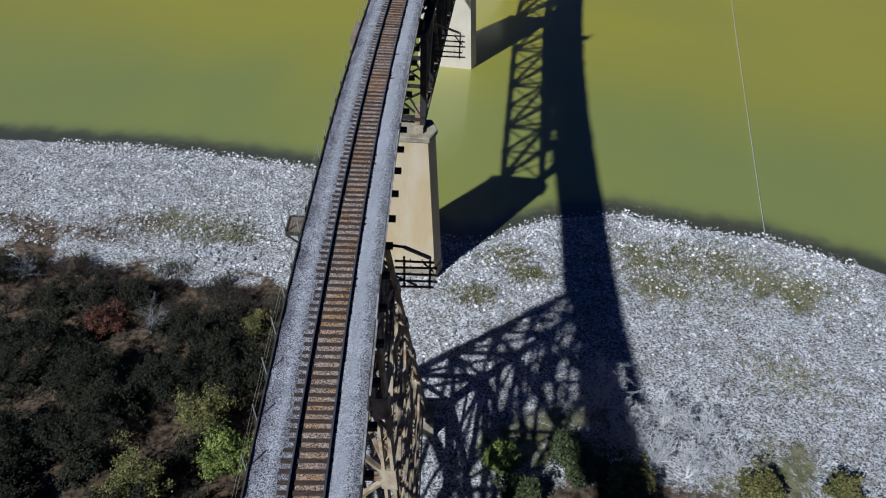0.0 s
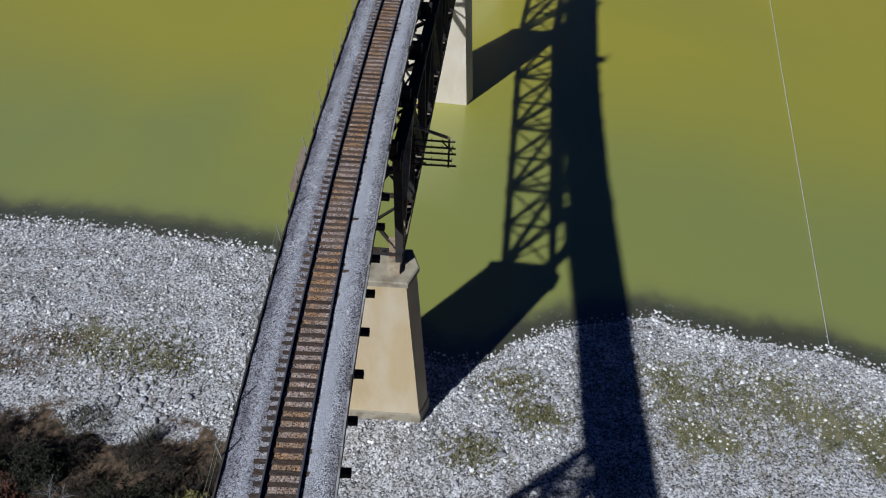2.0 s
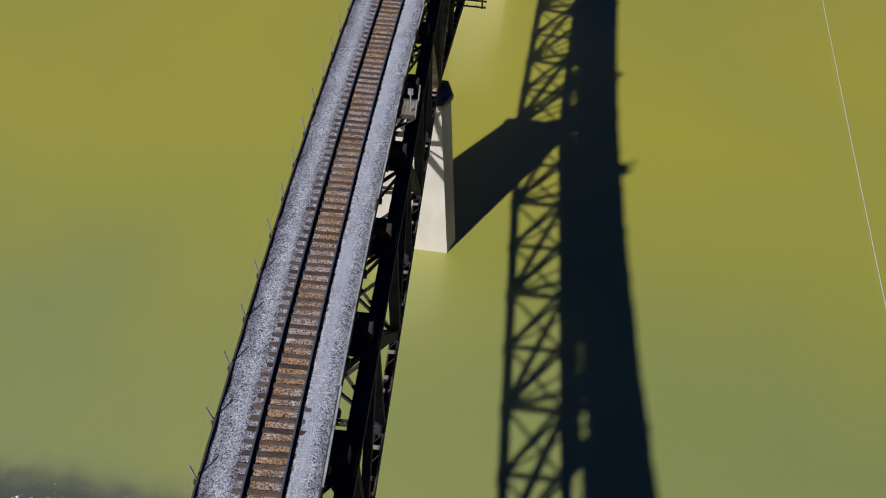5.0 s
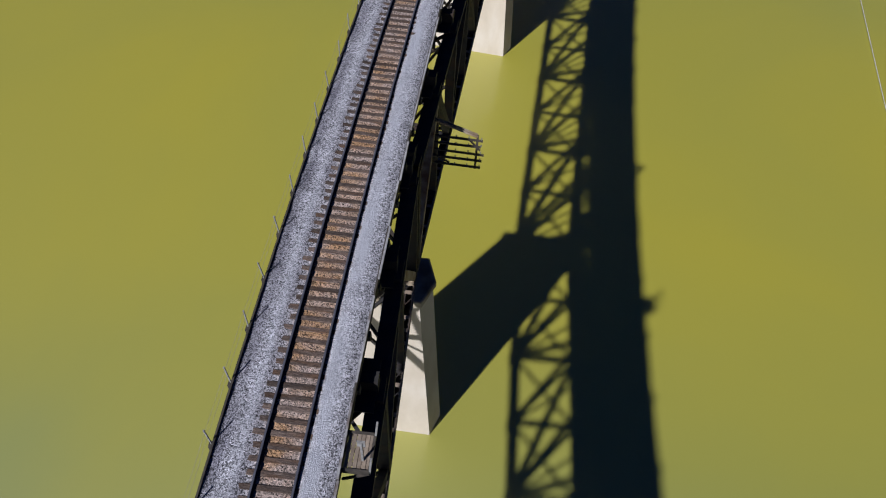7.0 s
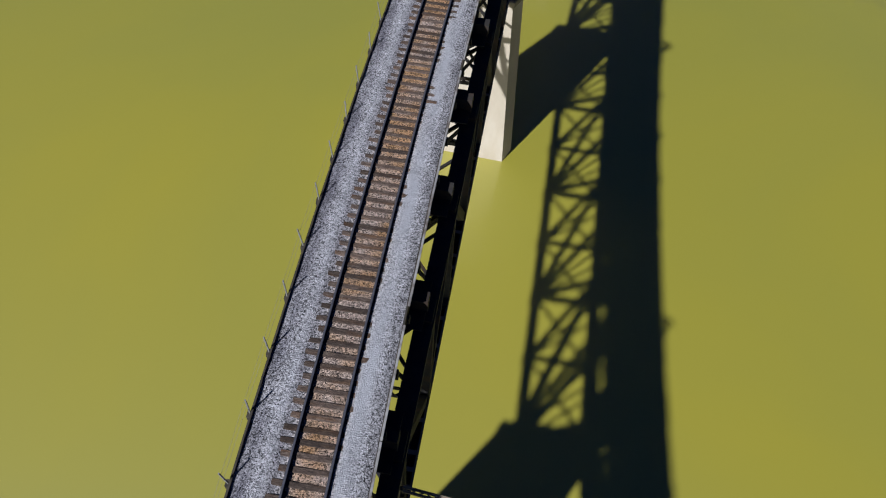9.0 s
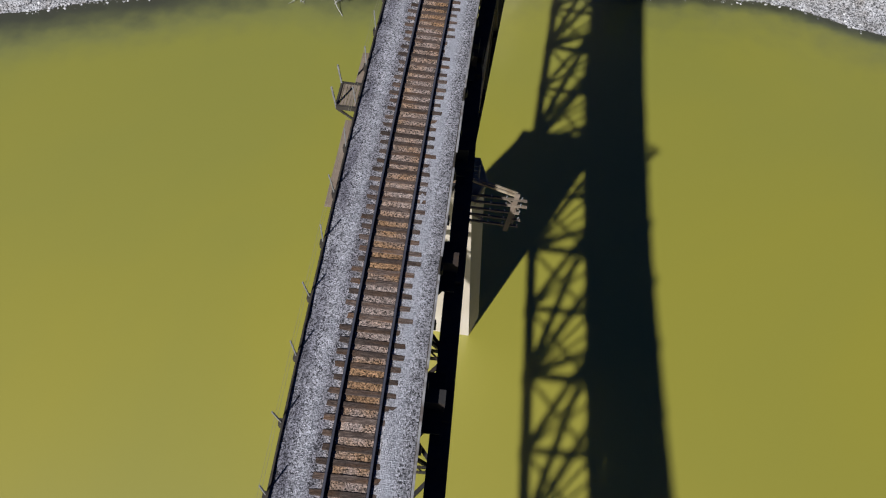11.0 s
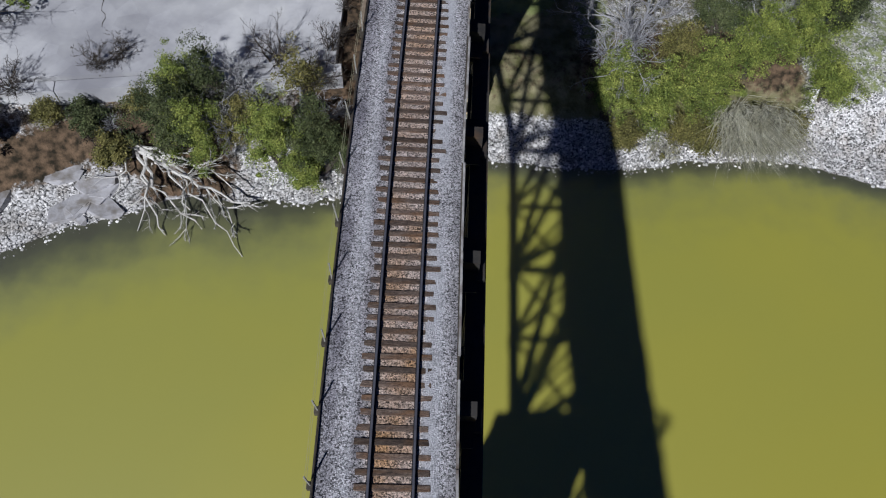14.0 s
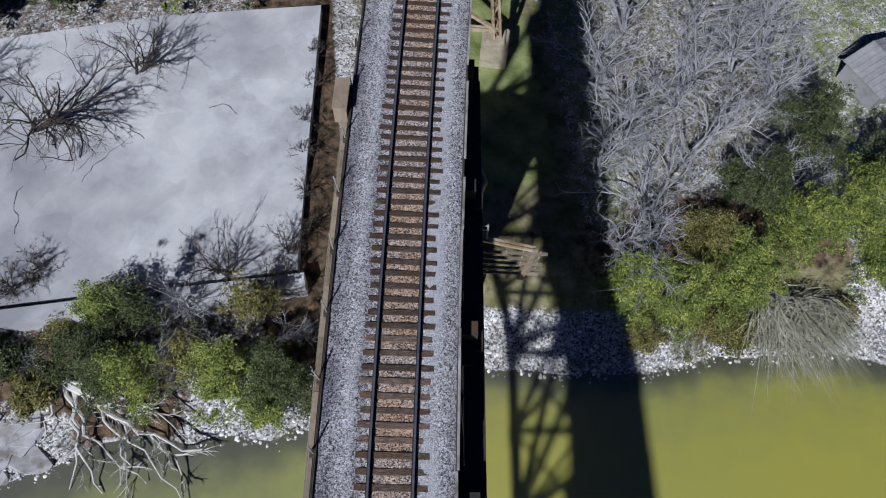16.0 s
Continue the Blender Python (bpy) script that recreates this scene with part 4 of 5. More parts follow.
def leaves(rnd, centres, radius, count, size):
    """Many small folded leaves, in clumps round the centres."""
    verts, faces = [], []
    for c in centres:
        rr = radius * rnd.uniform(0.45, 1.35)
        for _ in range(count):
            d = Vector((rnd.gauss(0, 1), rnd.gauss(0, 1), rnd.gauss(0, 0.75)))
            p = c + d.normalized() * rr * rnd.random() ** 0.45
            u = Vector((rnd.uniform(-1, 1), rnd.uniform(-1, 1), rnd.uniform(-0.6, 0.6))).normalized()
            v = u.cross(Vector((rnd.uniform(-0.6, 0.6), rnd.uniform(-0.6, 0.6), 1))).normalized()
            a = size * rnd.uniform(0.45, 1.35)
            i = len(verts)
            verts += [p - u * a, p + v * a * 0.45, p + u * a, p - v * a * 0.45]
            faces.append((i, i + 1, i + 2, i + 3))
    return verts, faces


def leafy(name, x, y, height, spread, mat, label, seed, density=1.0, leaf=0.16, group="", bark="bark", trunks=1):
    rnd = random.Random(seed)
    z = ground_z(x, y) - 0.1
    root = thing(name, (x, y, z), label, "tree" if name.endswith("tree") else "bush", group)
    bm = bmesh.new()
    tips = []
    for k in range(trunks):
        d = Vector((rnd.uniform(-0.35, 0.35), rnd.uniform(-0.35, 0.35), 1))
        pts, d2 = limb_points(rnd, (x + rnd.uniform(-0.3, 0.3) * (trunks > 1), y + rnd.uniform(-0.3, 0.3) * (trunks > 1), z), d, height * 0.45, 4, 0.15)
        r = 0.03 * height
        tube(bm, pts, r, r * 0.6, 6)
        for j in range(6):
            a = rnd.uniform(0, 2 * math.pi)
            nd = Vector((math.cos(a), math.sin(a), rnd.uniform(0.1, 0.9)))
            branch(bm, rnd, pts[rnd.randint(2, 4)], nd, spread * rnd.uniform(0.4, 0.62), r * 0.4, 1, tips)
    part("trunk", bm, MAT[bark], root)
    centres = []
    n = int(26 * density * spread * max(0.7, height / 5))
    for _ in range(n):
        a = rnd.uniform(0, 2 * math.pi)
        q = math.sqrt(rnd.random())
        k = 0.72 + 0.3 * math.sin(a * 3 + seed) + 0.25 * math.sin(a * 7 + 2 * seed) + (0.35 if rnd.random() < 0.12 else 0)
        h = rnd.uniform(0.36, 1.0) * (1 - 0.4 * q * q) + (0.1 if rnd.random() < 0.1 else 0)
        centres.append(Vector((x + math.cos(a) * q * spread * k, y + math.sin(a) * q * spread * k, z + height * h)))
    centres += tips
    verts, faces = leaves(rnd, centres, 0.62, int((64 if leaf > 0.1 else 96) * density), leaf)
    ob = new("crown", raw("crown", verts, faces, mat))
    ob.parent = root
    ob.matrix_parent_inverse = base_of(root).inverted()
    return root


def bare(name, x, y, height, label, seed, bark="pale_bark", group="", level=4, trunks=2, spread=0.8, lean=(0, 0)):
    rnd = random.Random(seed)
    z = ground_z(x, y) - 0.1
    root = thing(name, (x, y, z), label, "tree" if name.endswith("tree") else "bush", group)
    bm, tw = bmesh.new(), bmesh.new()
    tips = []
    for k in range(trunks):
        d = Vector((rnd.uniform(-0.5, 0.5) + lean[0], rnd.uniform(-0.5, 0.5) + lean[1], 1))
        pts, d2 = limb_points(rnd, (x, y, z), d, height * 0.32, 4, 0.16)
        r = 0.016 * height
        tube(bm, pts, r, r * 0.7, 6)
        for j in range(5):
            nd = (d2 + Vector((rnd.uniform(-1, 1), rnd.uniform(-1, 1), rnd.uniform(-0.3, 0.6))) * spread).normalized()
            branch(tw, rnd, pts[rnd.randint(2, 4)], nd, height * rnd.uniform(0.28, 0.42), r * 0.5, level - 1, tips, spread)
    part("trunk", bm, MAT[bark], root)
    part("crown", tw, MAT[bark], root)
    return root


def reeds(name, x, y, n, height, label, seed, spread=1.5, mat="reed", droop=0.6, toward=(0, -1)):
    rnd = random.Random(seed)
    z = ground_z(x, y)
    verts, faces = [], []
    for _ in range(n):
        a, q = rnd.uniform(0, 6.28), math.sqrt(rnd.random()) * spread
        bx, by = x + math.cos(a) * q, y + math.sin(a) * q
        b = Vector((bx, by, max(ground_z(bx, by), 0.0) - 0.05))
        d = Vector((rnd.uniform(-0.6, 0.6) + toward[0] * droop, rnd.uniform(-0.6, 0.6) + toward[1] * droop, 0))
        h = height * rnd.uniform(0.6, 1.15)
        s_ = d.cross(Vector((0, 0, 1))).normalized() * 0.03
        p1, p2 = b + d * h * 0.25 + Vector((0, 0, h * 0.6)), b + d * h * 0.95 + Vector((0, 0, h * 0.62))
        i = len(verts)
        verts += [b - s_, b + s_, p1 - s_, p1 + s_, p2]
        faces += [(i, i + 1, i + 3, i + 2), (i + 2, i + 3, i + 4)]
    ob = new(name, raw(name, verts, faces, MAT[mat]))
    return tagged(ob, label, "reeds", "reed clumps")


# far bank, west of the bridge
for k, (x, y, h, sp, mt, lb) in enumerate((
        (-17.6, 199.2, 9.6, 3.0, "leaf_dark", "dense dark green tree above the river bank"),
        (-15.2, 198.2, 8.6, 2.4, "leaf", "green tree above the river bank"),
        (-16.4, 202.6, 7.0, 1.6, "leaf", "slender green tree beside the pale slab"),
        (-8.8, 197.0, 9.8, 2.7, "leaf", "bright green bushy tree above the shore"),
        (-5.4, 196.8, 10.0, 2.3, "leaf_dark", "dark green bushy tree close to the bridge"),
        (-11.6, 199.3, 6.4, 2.0, "leaf_olive", "olive green tree between greener ones"),
        (-6.8, 195.6, 4.6, 2.2, "leaf", "green shrub at the shore"))):
    leafy("tree", x, y, h, sp, MAT[mt], lb, 11 + k, 1.0, 0.085, "bank trees", trunks=2)
leafy("tree", -14.2, 202.2, 9.4, 1.7, MAT["leaf_dark"], "tall airy grey-green tree beside the pale slab", 601, 0.55, 0.1, "bank trees", "pale_bark", 2)
leafy("tree", -6.6, 201.6, 8.2, 1.6, MAT["leaf_olive"], "slender airy olive tree beside the pale slab", 602, 0.45, 0.1, "bank trees", "pale_bark", 2)
leafy("bush", 29.5, 197.4, 3.0, 2.0, MAT["leaf_olive"], "olive bush overhanging the water edge", 317, 1.0, 0.12, "bank bushes")
leafy("bush", 38.0, 197.6, 3.0, 2.0, MAT["leaf_olive"], "olive bush overhanging the water edge", 319, 1.0, 0.12, "bank bushes")
leafy("bush", -22.8, 198.6, 2.6, 1.8, MAT["leaf_olive"], "low olive bush on the bank", 315, 1.1, 0.12, "bank bushes")
leafy("bush", -24.5, 200.5, 2.4, 2.2, MAT["leaf_dark"], "low dark bush below the slab wall", 316, 0.9, 0.12, "bank bushes")
for k, (x, y, h, bk) in enumerate(((-8.7, 204.3, 7.2, "bark"), (-11.8, 202.6, 7.6, "pale_bark"), (-6.4, 202.3, 6.5, "bark"), (-4.3, 205.6, 5.0, "bark"), (-12.6, 199.6, 6.6, "pale_bark"),
                                   (-4.8, 200.4, 5.4, "pale_bark"), (-14.2, 201.5, 6.5, "bark"), (-10.2, 200.5, 6.0, "pale_bark"))):
    bare("bare_tree", x, y, h, "leafless grey tree among green ones" if bk == "pale_bark" else "leafless dark tree beside the pale slab", 21 + k, bk, "bare trees", 4)
bare("bare_tree", -24.2, 218.6, 11.5, "large dark leafless tree leaning over the slab", 425, "bark", "bare trees", 4, 3, 0.95, (0.95, 0.0))
bare("bare_tree", -16.2, 223.6, 8.5, "dark leafless tree leaning over the slab", 426, "bark", "bare trees", 4, 2, 0.9, (0.8, -0.3))
bare("bare_tree", -29.0, 224.0, 8.0, "dark leafless tree beside the slab", 427, "bark", "bare trees", 4, 2, 0.85, (0.3, -0.2))
for k in range(7):
    bare("bare_shrub", -3.2 + 0.3 * k, 204.6 + 3.3 * k, 2.6, "scrubby leafless brush between slab and bridge", 430 + k, "bark", "bare shrubs", 3, 3)
for k, (x, y, h) in enumerate(((-30, 232, 5), (-22, 233, 5.5), (-12, 233.5, 5), (-5, 233, 4.5), (-38, 231, 5.5), (-34, 199, 3), (-32.6, 215.0, 5.5), (-31.6, 218.4, 5.0))):
    leafy("bush", x, y, h, 3.4, MAT["leaf_dark" if k % 2 else "leaf"], "dark green thicket behind the pale slab", 30 + k, 0.8, 0.18, "slab thicket", trunks=2)

# far bank, east of the bridge
for k, (x, y, h, sp, mt) in enumerate(((20.8, 200.4, 9.6, 2.3, "leaf"), (24.5, 199.6, 9.4, 2.7, "leaf"), (29.0, 200.8, 9.6, 3.1, "leaf"), (34.0, 203.0, 9.2, 3.1, "leaf"), (38.5, 204.5, 8.8, 3.0, "leaf"), (31.8, 206.6, 8.0, 2.6, "leaf_dark"),
                                       (37.0, 211.5, 8.6, 3.2, "leaf_dark"), (27.0, 203.2, 7.2, 2.4, "leaf_olive"), (42.5, 207.0, 7.8, 3.0, "leaf_dark"), (27.5, 198.0, 4.6, 2.2, "leaf_olive"), (41.0, 200.5, 5.2, 2.6, "leaf"), (22.0, 198.0, 4.2, 1.6, "leaf_olive"))):
    leafy("tree", x, y, h, sp, MAT[mt], {"leaf": "bright green tree on the wooded river bank", "leaf_dark": "dark green tree on the wooded river bank", "leaf_olive": "olive tree on the wooded river bank"}[mt], 50 + k, 1.0, 0.085, "bank trees", trunks=2)
for k, (x, y, h) in enumerate(((20.5, 204.6, 9.6), (20.8, 210, 10.2), (23.5, 214.5, 10.5), (22.0, 219.5, 10), (27.5, 211.0, 10.5), (28.5, 217, 10.5), (34.0, 219, 10), (31, 224.5, 10), (34.0, 206.5, 8.6), (24, 207.2, 10), (36, 215.5, 9.5), (26, 225.5, 10), (38, 222, 9))):
    bare("bare_tree", x, y, h, "pale grey leafless tree on the wooded bank", 70 + k, "pale_bark", "bare trees", 4, 2 if k % 3 == 1 else 3, 1.15)
reeds("reed_clump", 32.2, 198.2, 650, 5.4, "dry pale reeds drooping over the water", 90, 2.1)
reeds("reed_clump", 35.4, 198.0, 700, 4.8, "dry pale reeds drooping over the water", 91, 1.9)
reeds("reed_clump", 25.5, 197.4, 140, 1.6, "dry reeds at the foot of green trees", 92, 1.6)

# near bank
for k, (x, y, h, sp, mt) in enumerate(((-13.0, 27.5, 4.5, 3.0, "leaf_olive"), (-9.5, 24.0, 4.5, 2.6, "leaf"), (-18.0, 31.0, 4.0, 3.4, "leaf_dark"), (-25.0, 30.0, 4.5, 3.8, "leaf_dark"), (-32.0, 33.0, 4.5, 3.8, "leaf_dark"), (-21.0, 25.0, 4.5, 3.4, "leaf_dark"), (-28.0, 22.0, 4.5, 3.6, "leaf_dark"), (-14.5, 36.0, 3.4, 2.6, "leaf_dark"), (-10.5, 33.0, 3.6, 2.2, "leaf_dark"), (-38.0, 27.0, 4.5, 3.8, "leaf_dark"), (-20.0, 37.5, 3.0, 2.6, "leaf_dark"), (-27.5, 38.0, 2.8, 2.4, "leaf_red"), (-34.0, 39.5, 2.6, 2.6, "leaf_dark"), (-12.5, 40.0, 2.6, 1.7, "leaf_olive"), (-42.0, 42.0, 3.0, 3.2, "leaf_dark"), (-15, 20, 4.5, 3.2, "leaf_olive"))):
    # thicket bushes swap leaf_dark for the leaf colour with shade painted in
    leafy("bush", x, y, h, sp, MAT["leaf_thicket" if mt == "leaf_dark" else mt], "tangled thicket bush on the near bank, shade painted into its leaves" if mt == "leaf_dark" else ("reddish brown bush in the thicket" if mt == "leaf_red" else "olive green bush beside the bridge"), 100 + k, 0.75, 0.12, "thicket bushes", trunks=2)
rnd = random.Random(404)
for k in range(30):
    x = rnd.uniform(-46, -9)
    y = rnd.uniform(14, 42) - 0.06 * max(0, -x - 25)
    # same leaves with painted-in shade
    leafy("bush", x, y, rnd.uniform(2.4, 4.4), rnd.uniform(2.2, 3.4), MAT["leaf_thicket"], "tangled thicket bush on the near bank, shade painted into its leaves", 300 + k, 0.5, 0.13, "thicket bushes", trunks=2)
for k in range(22):
    x, y = rnd.uniform(-44, -10), rnd.uniform(18, 44)
    pale = k % 6 == 0
    bare("bare_shrub", x, y, rnd.uniform(3.0, 4.6), "pale leafless shrub in the thicket" if pale else "dark leafless brush in the thicket", 340 + k, "pale_bark" if pale else "bark", "bare shrubs", 3, 4)
for k in range(16):
    x = -9.5 - 2.0 * k + rnd.uniform(-0.8, 0.8)
    bare("bare_shrub", x, rnd.uniform(39.5, 44.5), rnd.uniform(2.2, 3.6), "dark leafless brush at the thicket edge", 380 + k, "bark", "bare shrubs", 4, 4, 1.0)
for k in range(12):
    x = -21.0 - 2.2 * k + rnd.uniform(-0.8, 0.8)
    y = far_shore(x) + rnd.uniform(6.5, 11.0)
    if k % 3:
        bare("bare_shrub", x, y, rnd.uniform(1.6, 2.8), "grey leafless scrub on the far bank", 500 + k, "pale_bark" if k % 2 else "bark", "bare shrubs", 3, 5, 1.0)
    else:
        leafy("bush", x, y, rnd.uniform(1.4, 2.4), 1.5, MAT["leaf_olive"], "low olive scrub on the far bank", 500 + k, 0.8, 0.1, "bank bushes")
for (x, y, h, bk) in ((-34.0, 211.0, 9.0, "bark"), (-30.5, 203.0, 5.0, "bark"), (-23.6, 205.6, 4.0, "bark"), (-21.8, 206.4, 3.2, "bark")):
    bare("bare_tree", x, y, h, "dark leafless tree beside the slab", int(-x * 10), bk, "bare trees", 4, 3, 0.9)
for k in range(34):
    x = rnd.uniform(-44, -9)
    y = rnd.uniform(38, 47) if k < 20 else rnd.uniform(20, 40)
    reeds("grass_clump", x, y, 70, rnd.uniform(1.1, 2.2), "dry grey-brown grass clump at the thicket edge", 700 + k, rnd.uniform(0.8, 1.6), "dry_grass", 0.25, (rnd.uniform(-1, 1), rnd.uniform(-1, 1)))
for k, (x, y, h) in enumerate(((21.8, 36.5, 6.4), (24.5, 33.5, 5.2), (27.5, 35.5, 4.6), (26.0, 30.5, 4.8), (30.5, 34.0, 4.2), (29.0, 30.0, 4.4), (32.5, 31.5, 3.6))):
    bare("bare_shrub", x, y, h, "pale silvery leafless shrub on the gravel bank", 140 + k, "silver", "bare shrubs", 4, 5, 1.0)
for k, (x, y, h, sp, mt) in enumerate(((13.3, 28.6, 3.2, 1.4, "leaf"), (18.5, 30.0, 3.0, 1.7, "leaf_dark"), (20.5, 28.5, 3.0, 2.0, "leaf_dark"), (34.5, 29.5, 2.8, 2.2, "leaf_olive"), (24.0, 28.0, 3.0, 2.2, "leaf_olive"), (41.5, 30.0, 2.6, 1.8, "leaf_olive"), (15.0, 25.0, 3.2, 2.0, "leaf_dark"))):
    leafy("bush", x, y, h, sp, MAT[mt], "green bush at the edge of the gravel bank", 150 + k, 0.9, 0.14, "bank bushes", trunks=2)


# ---------- fallen tree on the far shore ----------
rnd = random.Random(5)
fallen = thing("fallen_tree", (-19.8, 197.6, 0.9), "bleached fallen tree with bare branches lying into the water", "fallen tree")
bm, tw, tips = bmesh.new(), bmesh.new(), []
main, _ = limb_points(rnd, (-22.6, 200.2, 2.0), (0.7, -0.62, -0.16), 5.2, 6, 0.1)
tube(bm, main, 0.46, 0.3, 8)
for (tx, ty, tz), r, lv in (((-11.4, 193.0, 1.2), 0.19, 3), ((-12.6, 191.9, 0.5), 0.17, 3), ((-15.4, 191.4, 0.3), 0.17, 2), ((-18.6, 191.0, 0.05), 0.14, 1), ((-20.8, 191.8, 0.05), 0.12, 1),
                            ((-11.8, 188.7, 0.05), 0.09, 0), ((-13.2, 195.2, 1.8), 0.15, 3), ((-16.2, 192.6, 1.5), 0.16, 3), ((-22.8, 195.0, 0.6), 0.11, 1), ((-16.4, 197.0, 2.4), 0.12, 2)):
    a = main[rnd.randint(2, 6)]
    to = Vector((tx, ty, tz)) - a
    across = Vector((-to.y, to.x, 0)).normalized()
    n, sway, turn = 9, rnd.uniform(-0.9, 0.9), rnd.uniform(0, 6.28)
    pts = [a + to * (q / n) + across * (sway * math.sin(math.pi * q / n) + 0.22 * math.sin(2.3 * q + turn) * min(1, q / 2))
           + Vector((rnd.uniform(-0.14, 0.14), rnd.uniform(-0.14, 0.14), 0.5 * math.sin(math.pi * q / n) + rnd.uniform(-0.1, 0.1))) * (0 if q == 0 else 1) for q in range(n + 1)]
    tube(bm, pts, r * 1.1, r * 0.3, 6)
    for q in range(lv * 2):
        i = rnd.randint(3, n)
        d = (pts[i] - pts[i - 1]).normalized() + across * rnd.choice((-1, 1)) * rnd.uniform(0.3, 1.0) + Vector((0, 0, rnd.uniform(-0.1, 0.4)))
        branch(tw, rnd, pts[i], d, rnd.uniform(1.0, 2.3), r * 0.45, 2 if q % 3 == 0 else 1, tips, 0.7)
part("stem", bm, MAT["driftwood"], fallen)
part("crown", tw, MAT["driftwood"], fallen)
bm = bmesh.new()
for _ in range(26):
    d = Vector((rnd.uniform(-1, 0.5), rnd.uniform(-0.5, 0.9), rnd.uniform(-0.3, 0.7)))
    branch(bm, rnd, main[0] + Vector((rnd.uniform(-0.4, 0.8), rnd.uniform(-0.8, 0.3), rnd.uniform(-0.3, 0.3))), d, rnd.uniform(0.9, 2.0), 0.12, 1, tips, 0.9)
part("roots", bm, MAT["bark"], fallen, "dark upturned root mass")


# ---------- stones ----------
def stone_mesh(seed):
    rnd = random.Random(seed)
    bm = bmesh.new()
    bmesh.ops.create_icosphere(bm, subdivisions=1, radius=0.5)
    for v in bm.verts:
        v.co *= rnd.uniform(0.7, 1.15)
        v.co.z *= 0.72
    vs = [v.co.copy() for v in bm.verts]
    fs = [[v.index for v in f.verts] for f in bm.faces]
    bm.free()
    return vs, fs


KIT = [stone_mesh(k) for k in range(8)]


def scatter(name, n, region, sizes, label, seed):
    rnd = random.Random(seed)
    verts, faces = [], []
    made = 0
    while made < n:
        x, y, keep = region(rnd)
        if not keep:
            continue
        made += 1
        vs, fs = KIT[rnd.randrange(8)]
        a, r = rnd.uniform(0, 6.28), sizes[0] + (sizes[1] - sizes[0]) * rnd.random() ** 4
        z = ground_z(x, y) + r * 0.14
        if z < -0.45 * r:
            z = -0.3 * r
        c, s_ = math.cos(a), math.sin(a)
        i = len(verts)
        e = rnd.uniform(0.7, 1.3)
        verts += [(x + (v.x * e * c - v.y * s_) * r, y + (v.x * e * s_ + v.y * c) * r, z + v.z * r) for v in vs]
        faces += [[i + k for k in f] for f in fs]
    ob = new(name, raw(name, verts, faces, MAT["stone"]))
    return tagged(ob, label, "stones", kind="stuff")


def near_region(r):
    x = r.uniform(-52, 52)
    a = 26 * r.random() ** 1.3 - 2.6
    y = near_shore(x) - a
    return x, y, r.random() < 0.35 * (1 - 0.8 * smooth(11, 15, a) * smooth(14, 20, x)) + 0.65 * smooth(-0.15, 0.25, fbm(x, y, 0.12, 3.0)) * (1 if a < 18 else 0.5) * (1 - 0.85 * smooth(11, 15, a) * smooth(14, 20, x)) and not (x < -8 and a > 22)


def far_region(r):
    x = r.uniform(-46, 48)
    a = 5.5 * r.random() ** 1.2 - 0.8
    y = far_shore(x) + a
    if x > 37 and r.random() < 0.75:
        return x, y, False
    return x, y, ((x + 16.8) / 5.6) ** 2 + ((y - 196.2) / 3.4) ** 2 > 1 or r.random() < 0.06


scatter("shore_stones", 16000, near_region, (0.08, 0.48), "pale broken stones strewn over the near gravel bank", 1)
# grass tufts on the gravel
rnd = random.Random(61)
verts, faces = [], []
for _ in range(4200):
    gx, gy, gr = GRASS_SPOTS[rnd.randrange(len(GRASS_SPOTS))]
    x, y = rnd.gauss(gx, gr * 0.8), rnd.gauss(gy, gr * 0.5)
    if near_shore(x) - y < 2.5:
        continue
    b = Vector((x, y, ground_z(x, y)))
    for _ in range(4):
        d = Vector((rnd.uniform(-1, 1), rnd.uniform(-1, 1), 0)).normalized()
        h = rnd.uniform(0.12, 0.42)
        i = len(verts)
        verts += [b - d.cross(Vector((0, 0, 1))) * 0.05, b + d.cross(Vector((0, 0, 1))) * 0.05, b + d * h * 0.8 + Vector((0, 0, h))]
        faces.append((i, i + 1, i + 2))
ob = new("grass_tufts", raw("grass_tufts", verts, faces, MAT["grass"]))
tagged(ob, "sparse olive grass tufts on the gravel bank", "grass", kind="stuff")
scatter("shore_pebbles", 36000, near_region, (0.07, 0.3), "small pale broken stones covering the near gravel bank", 7)
scatter("shore_stones", 6500, far_region, (0.06, 0.38), "pale stones along the far water edge", 2)

rnd = random.Random(77)
for k in range(100):
    if k < 50:
        x = rnd.uniform(6, 17)
        y = near_shore(x) - rnd.uniform(2, 20)
    elif k < 85:
        x, y = rnd.gauss(-20.5, 2.6), rnd.gauss(50.0, 2.2)
    else:
        x = rnd.uniform(-36, -23.5)
        y = far_shore(x) + rnd.uniform(0.6, 5)
    vs, fs = KIT[k % 8]
    r = rnd.uniform(0.4, 0.85) if k < 85 else rnd.uniform(1.6, 4.2)
    bm = bmesh.new()
    bv = [bm.verts.new(Vector((v.x * r * 1.25, v.y * r * 0.75, v.z * r * 0.8 if k < 85 else max(-0.5, min(0.13, v.z * r))))) for v in vs]
    for f in fs:
        bm.faces.new([bv[i] for i in f])
    ob = whole("boulder" if k < 85 else "rock_ledge", bm, MAT["ledge"], "pale angular limestone boulder on the gravel bank" if k < 85 else "flat grey-lilac rock ledge at the water edge", "boulder" if k < 85 else "rock ledge", "shore boulders" if k < 85 else "shore ledges")
    ob.matrix_basis = pose(x, y, ground_z(x, y) + (r * 0.12 if k < 85 else 0.06), 0, 0, rnd.uniform(0, 360))

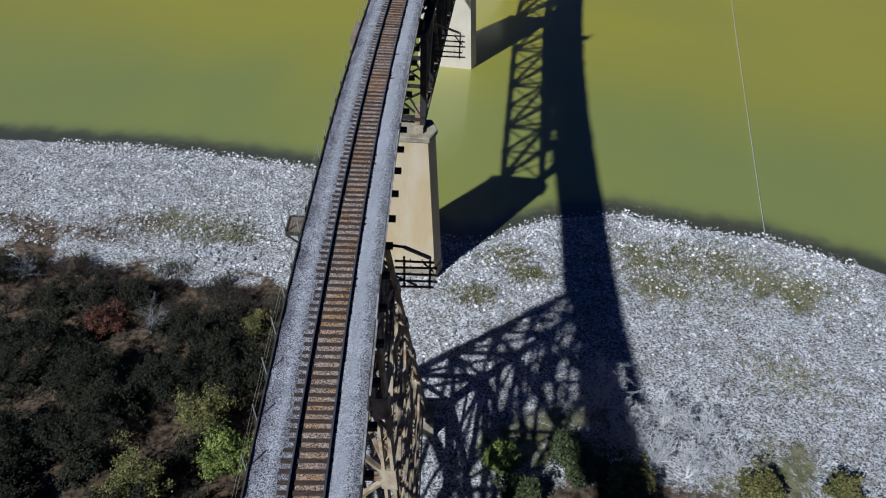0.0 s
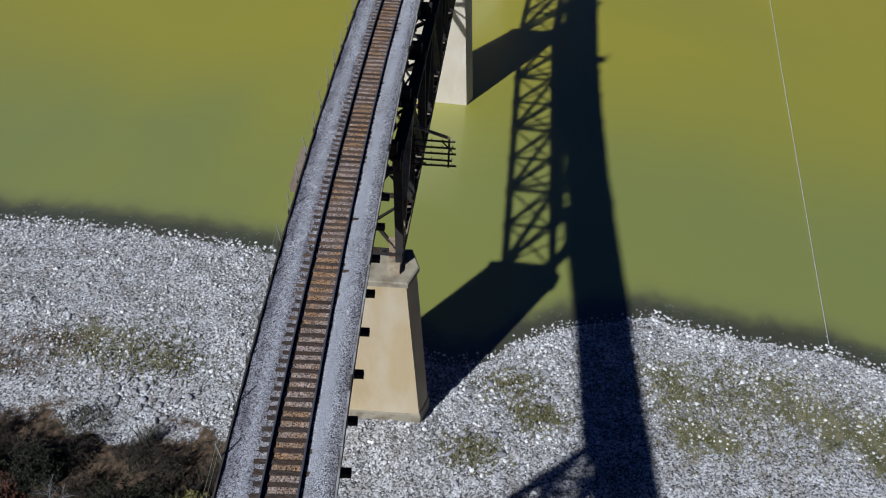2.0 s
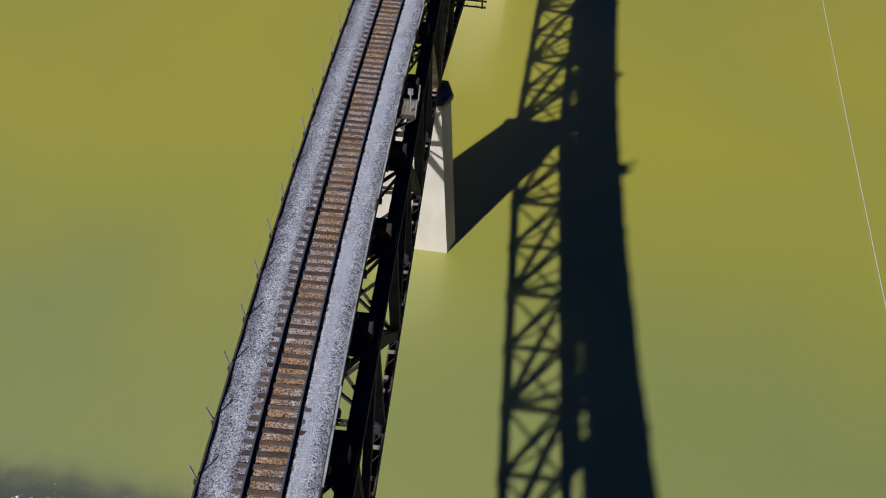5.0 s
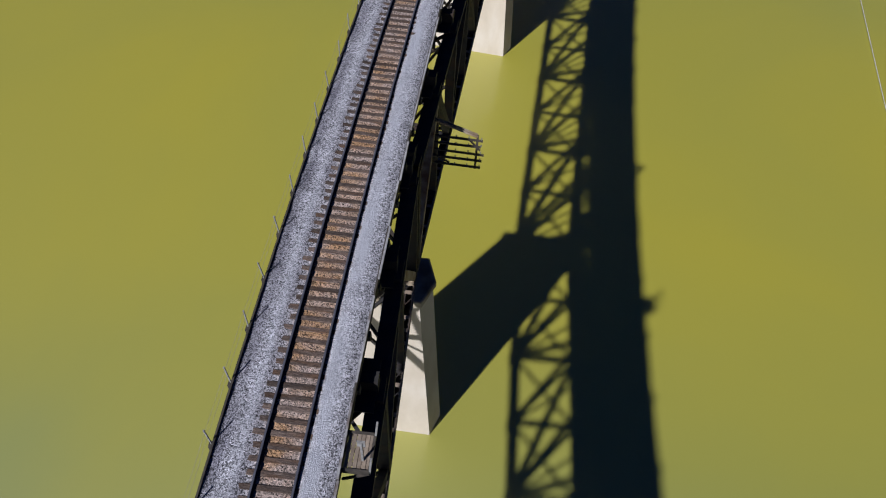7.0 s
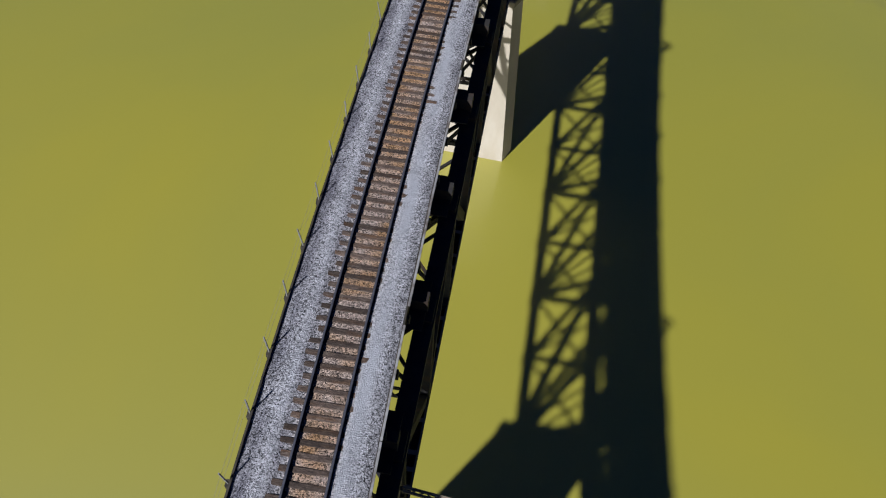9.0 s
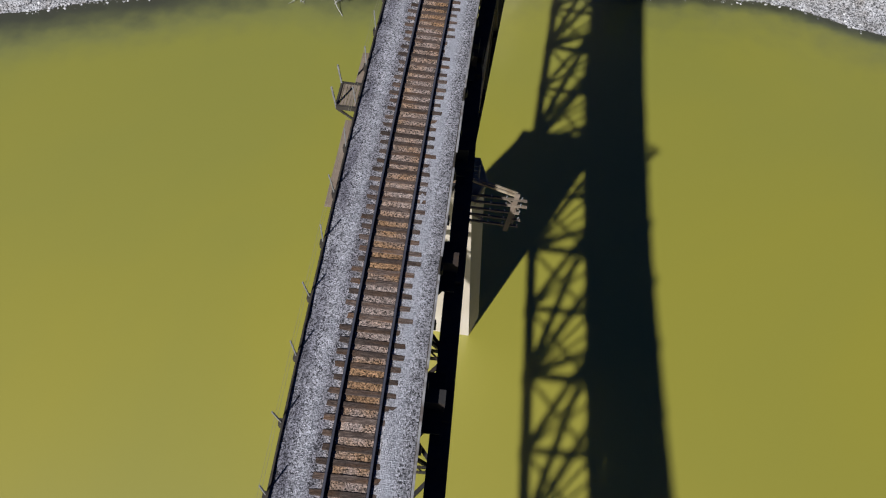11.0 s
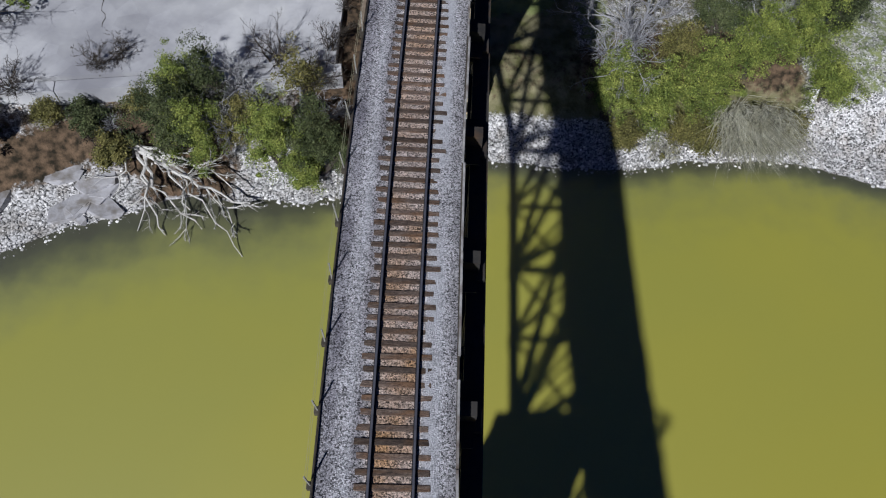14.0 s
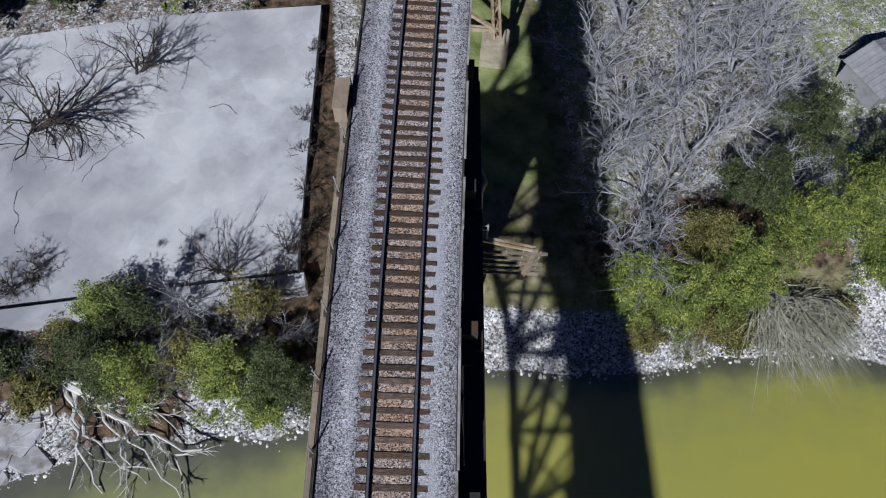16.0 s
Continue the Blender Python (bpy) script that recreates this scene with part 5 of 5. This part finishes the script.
# ---------- small shed roof among the trees ----------
shed = thing("shed", (46.5, 217.5, 4.9), "small grey sheet-metal shed among trees", "shed")
bm = bmesh.new()
box(bm, (46.5, 217.5, 4.6), 5.0, 4.0, 2.2, 0.4)
part("wall", bm, MAT["roof"], shed)
bm = bmesh.new()
mt = Matrix.Translation((46.5, 217.5, 6.8)) @ Matrix.Rotation(0.4, 4, "Z")
for sg in (-1, 1):
    beam(bm, mt @ Vector((0, -2.3, 0.75)), mt @ Vector((0, 2.3, 0.75)), 0.1, 0.08)
    c = [mt @ Vector(v) for v in ((0, -2.3, 0.75), (0, 2.3, 0.75), (sg * 2.9, 2.3, -0.1), (sg * 2.9, -2.3, -0.1))]
    vs = [bm.verts.new(v) for v in c] + [bm.verts.new(v + Vector((0, 0, 0.06))) for v in c]
    for f in ((0, 1, 2, 3), (7, 6, 5, 4), (0, 4, 5, 1), (1, 5, 6, 2), (2, 6, 7, 3), (3, 7, 4, 0)):
        bm.faces.new([vs[i] for i in f])
part("roof", bm, MAT["roof"], shed)
for k in range(9):
    y = -2.2 + 0.55 * k
    for sg in (-1, 1):
        bm = bmesh.new()
        beam(bm, mt @ Vector((0, y, 0.84)), mt @ Vector((sg * 2.9, y, 0.0)), 0.06, 0.06)
        part("seam", bm, MAT["roof"], shed)

# ---------- ties ----------
rnd = random.Random(3)
TIE = []
for k in range(4):
    bm = bmesh.new()
    box(bm, (0, 0, 0), 2.55, 0.225, 0.2)
    bmesh.ops.bevel(bm, geom=list(bm.edges), offset=0.015, segments=1, affect="EDGES")
    for v in bm.verts:
        v.co += Vector((rnd.uniform(-0.02, 0.02), rnd.uniform(-0.008, 0.008), 0))
    TIE.append(mesh_from(bm, "tie", MAT["tie"]))
inv = base_of(track).inverted()
ends_v, ends_f = [], []
s, k = S0 + 0.3, 0
while s < S1 - 0.3:
    zz = 29.965 + rnd.uniform(-0.02, 0.008)
    o = rnd.uniform(-0.07, 0.07) + (0.14 if rnd.random() < 0.12 else 0)
    turn = math.degrees(heading(s)) + rnd.uniform(-0.8, 0.8)
    c = tp(s, o, zz)
    if 38 <= s < 191:
        ob = new("tie", TIE[k % 4])
        ob.parent, ob.matrix_parent_inverse = track, inv
        ob.matrix_basis = pose(c.x, c.y, c.z, 0, 0, turn)
    else:
        m = pose(c.x, c.y, c.z, 0, 0, turn)
        i = len(ends_v)
        ends_v += [m @ v.co for v in TIE[k % 4].vertices]
        ends_f += [[i + q for q in p.vertices] for p in TIE[k % 4].polygons]
    s += 0.51 + rnd.uniform(-0.035, 0.035)
    k += 1
ob = new("ties_beyond", raw("ties_beyond", ends_v, ends_f, MAT["tie"]))
ob.parent, ob.matrix_parent_inverse = track, inv
tagged(ob, "weathered timber ties", kind="stuff")
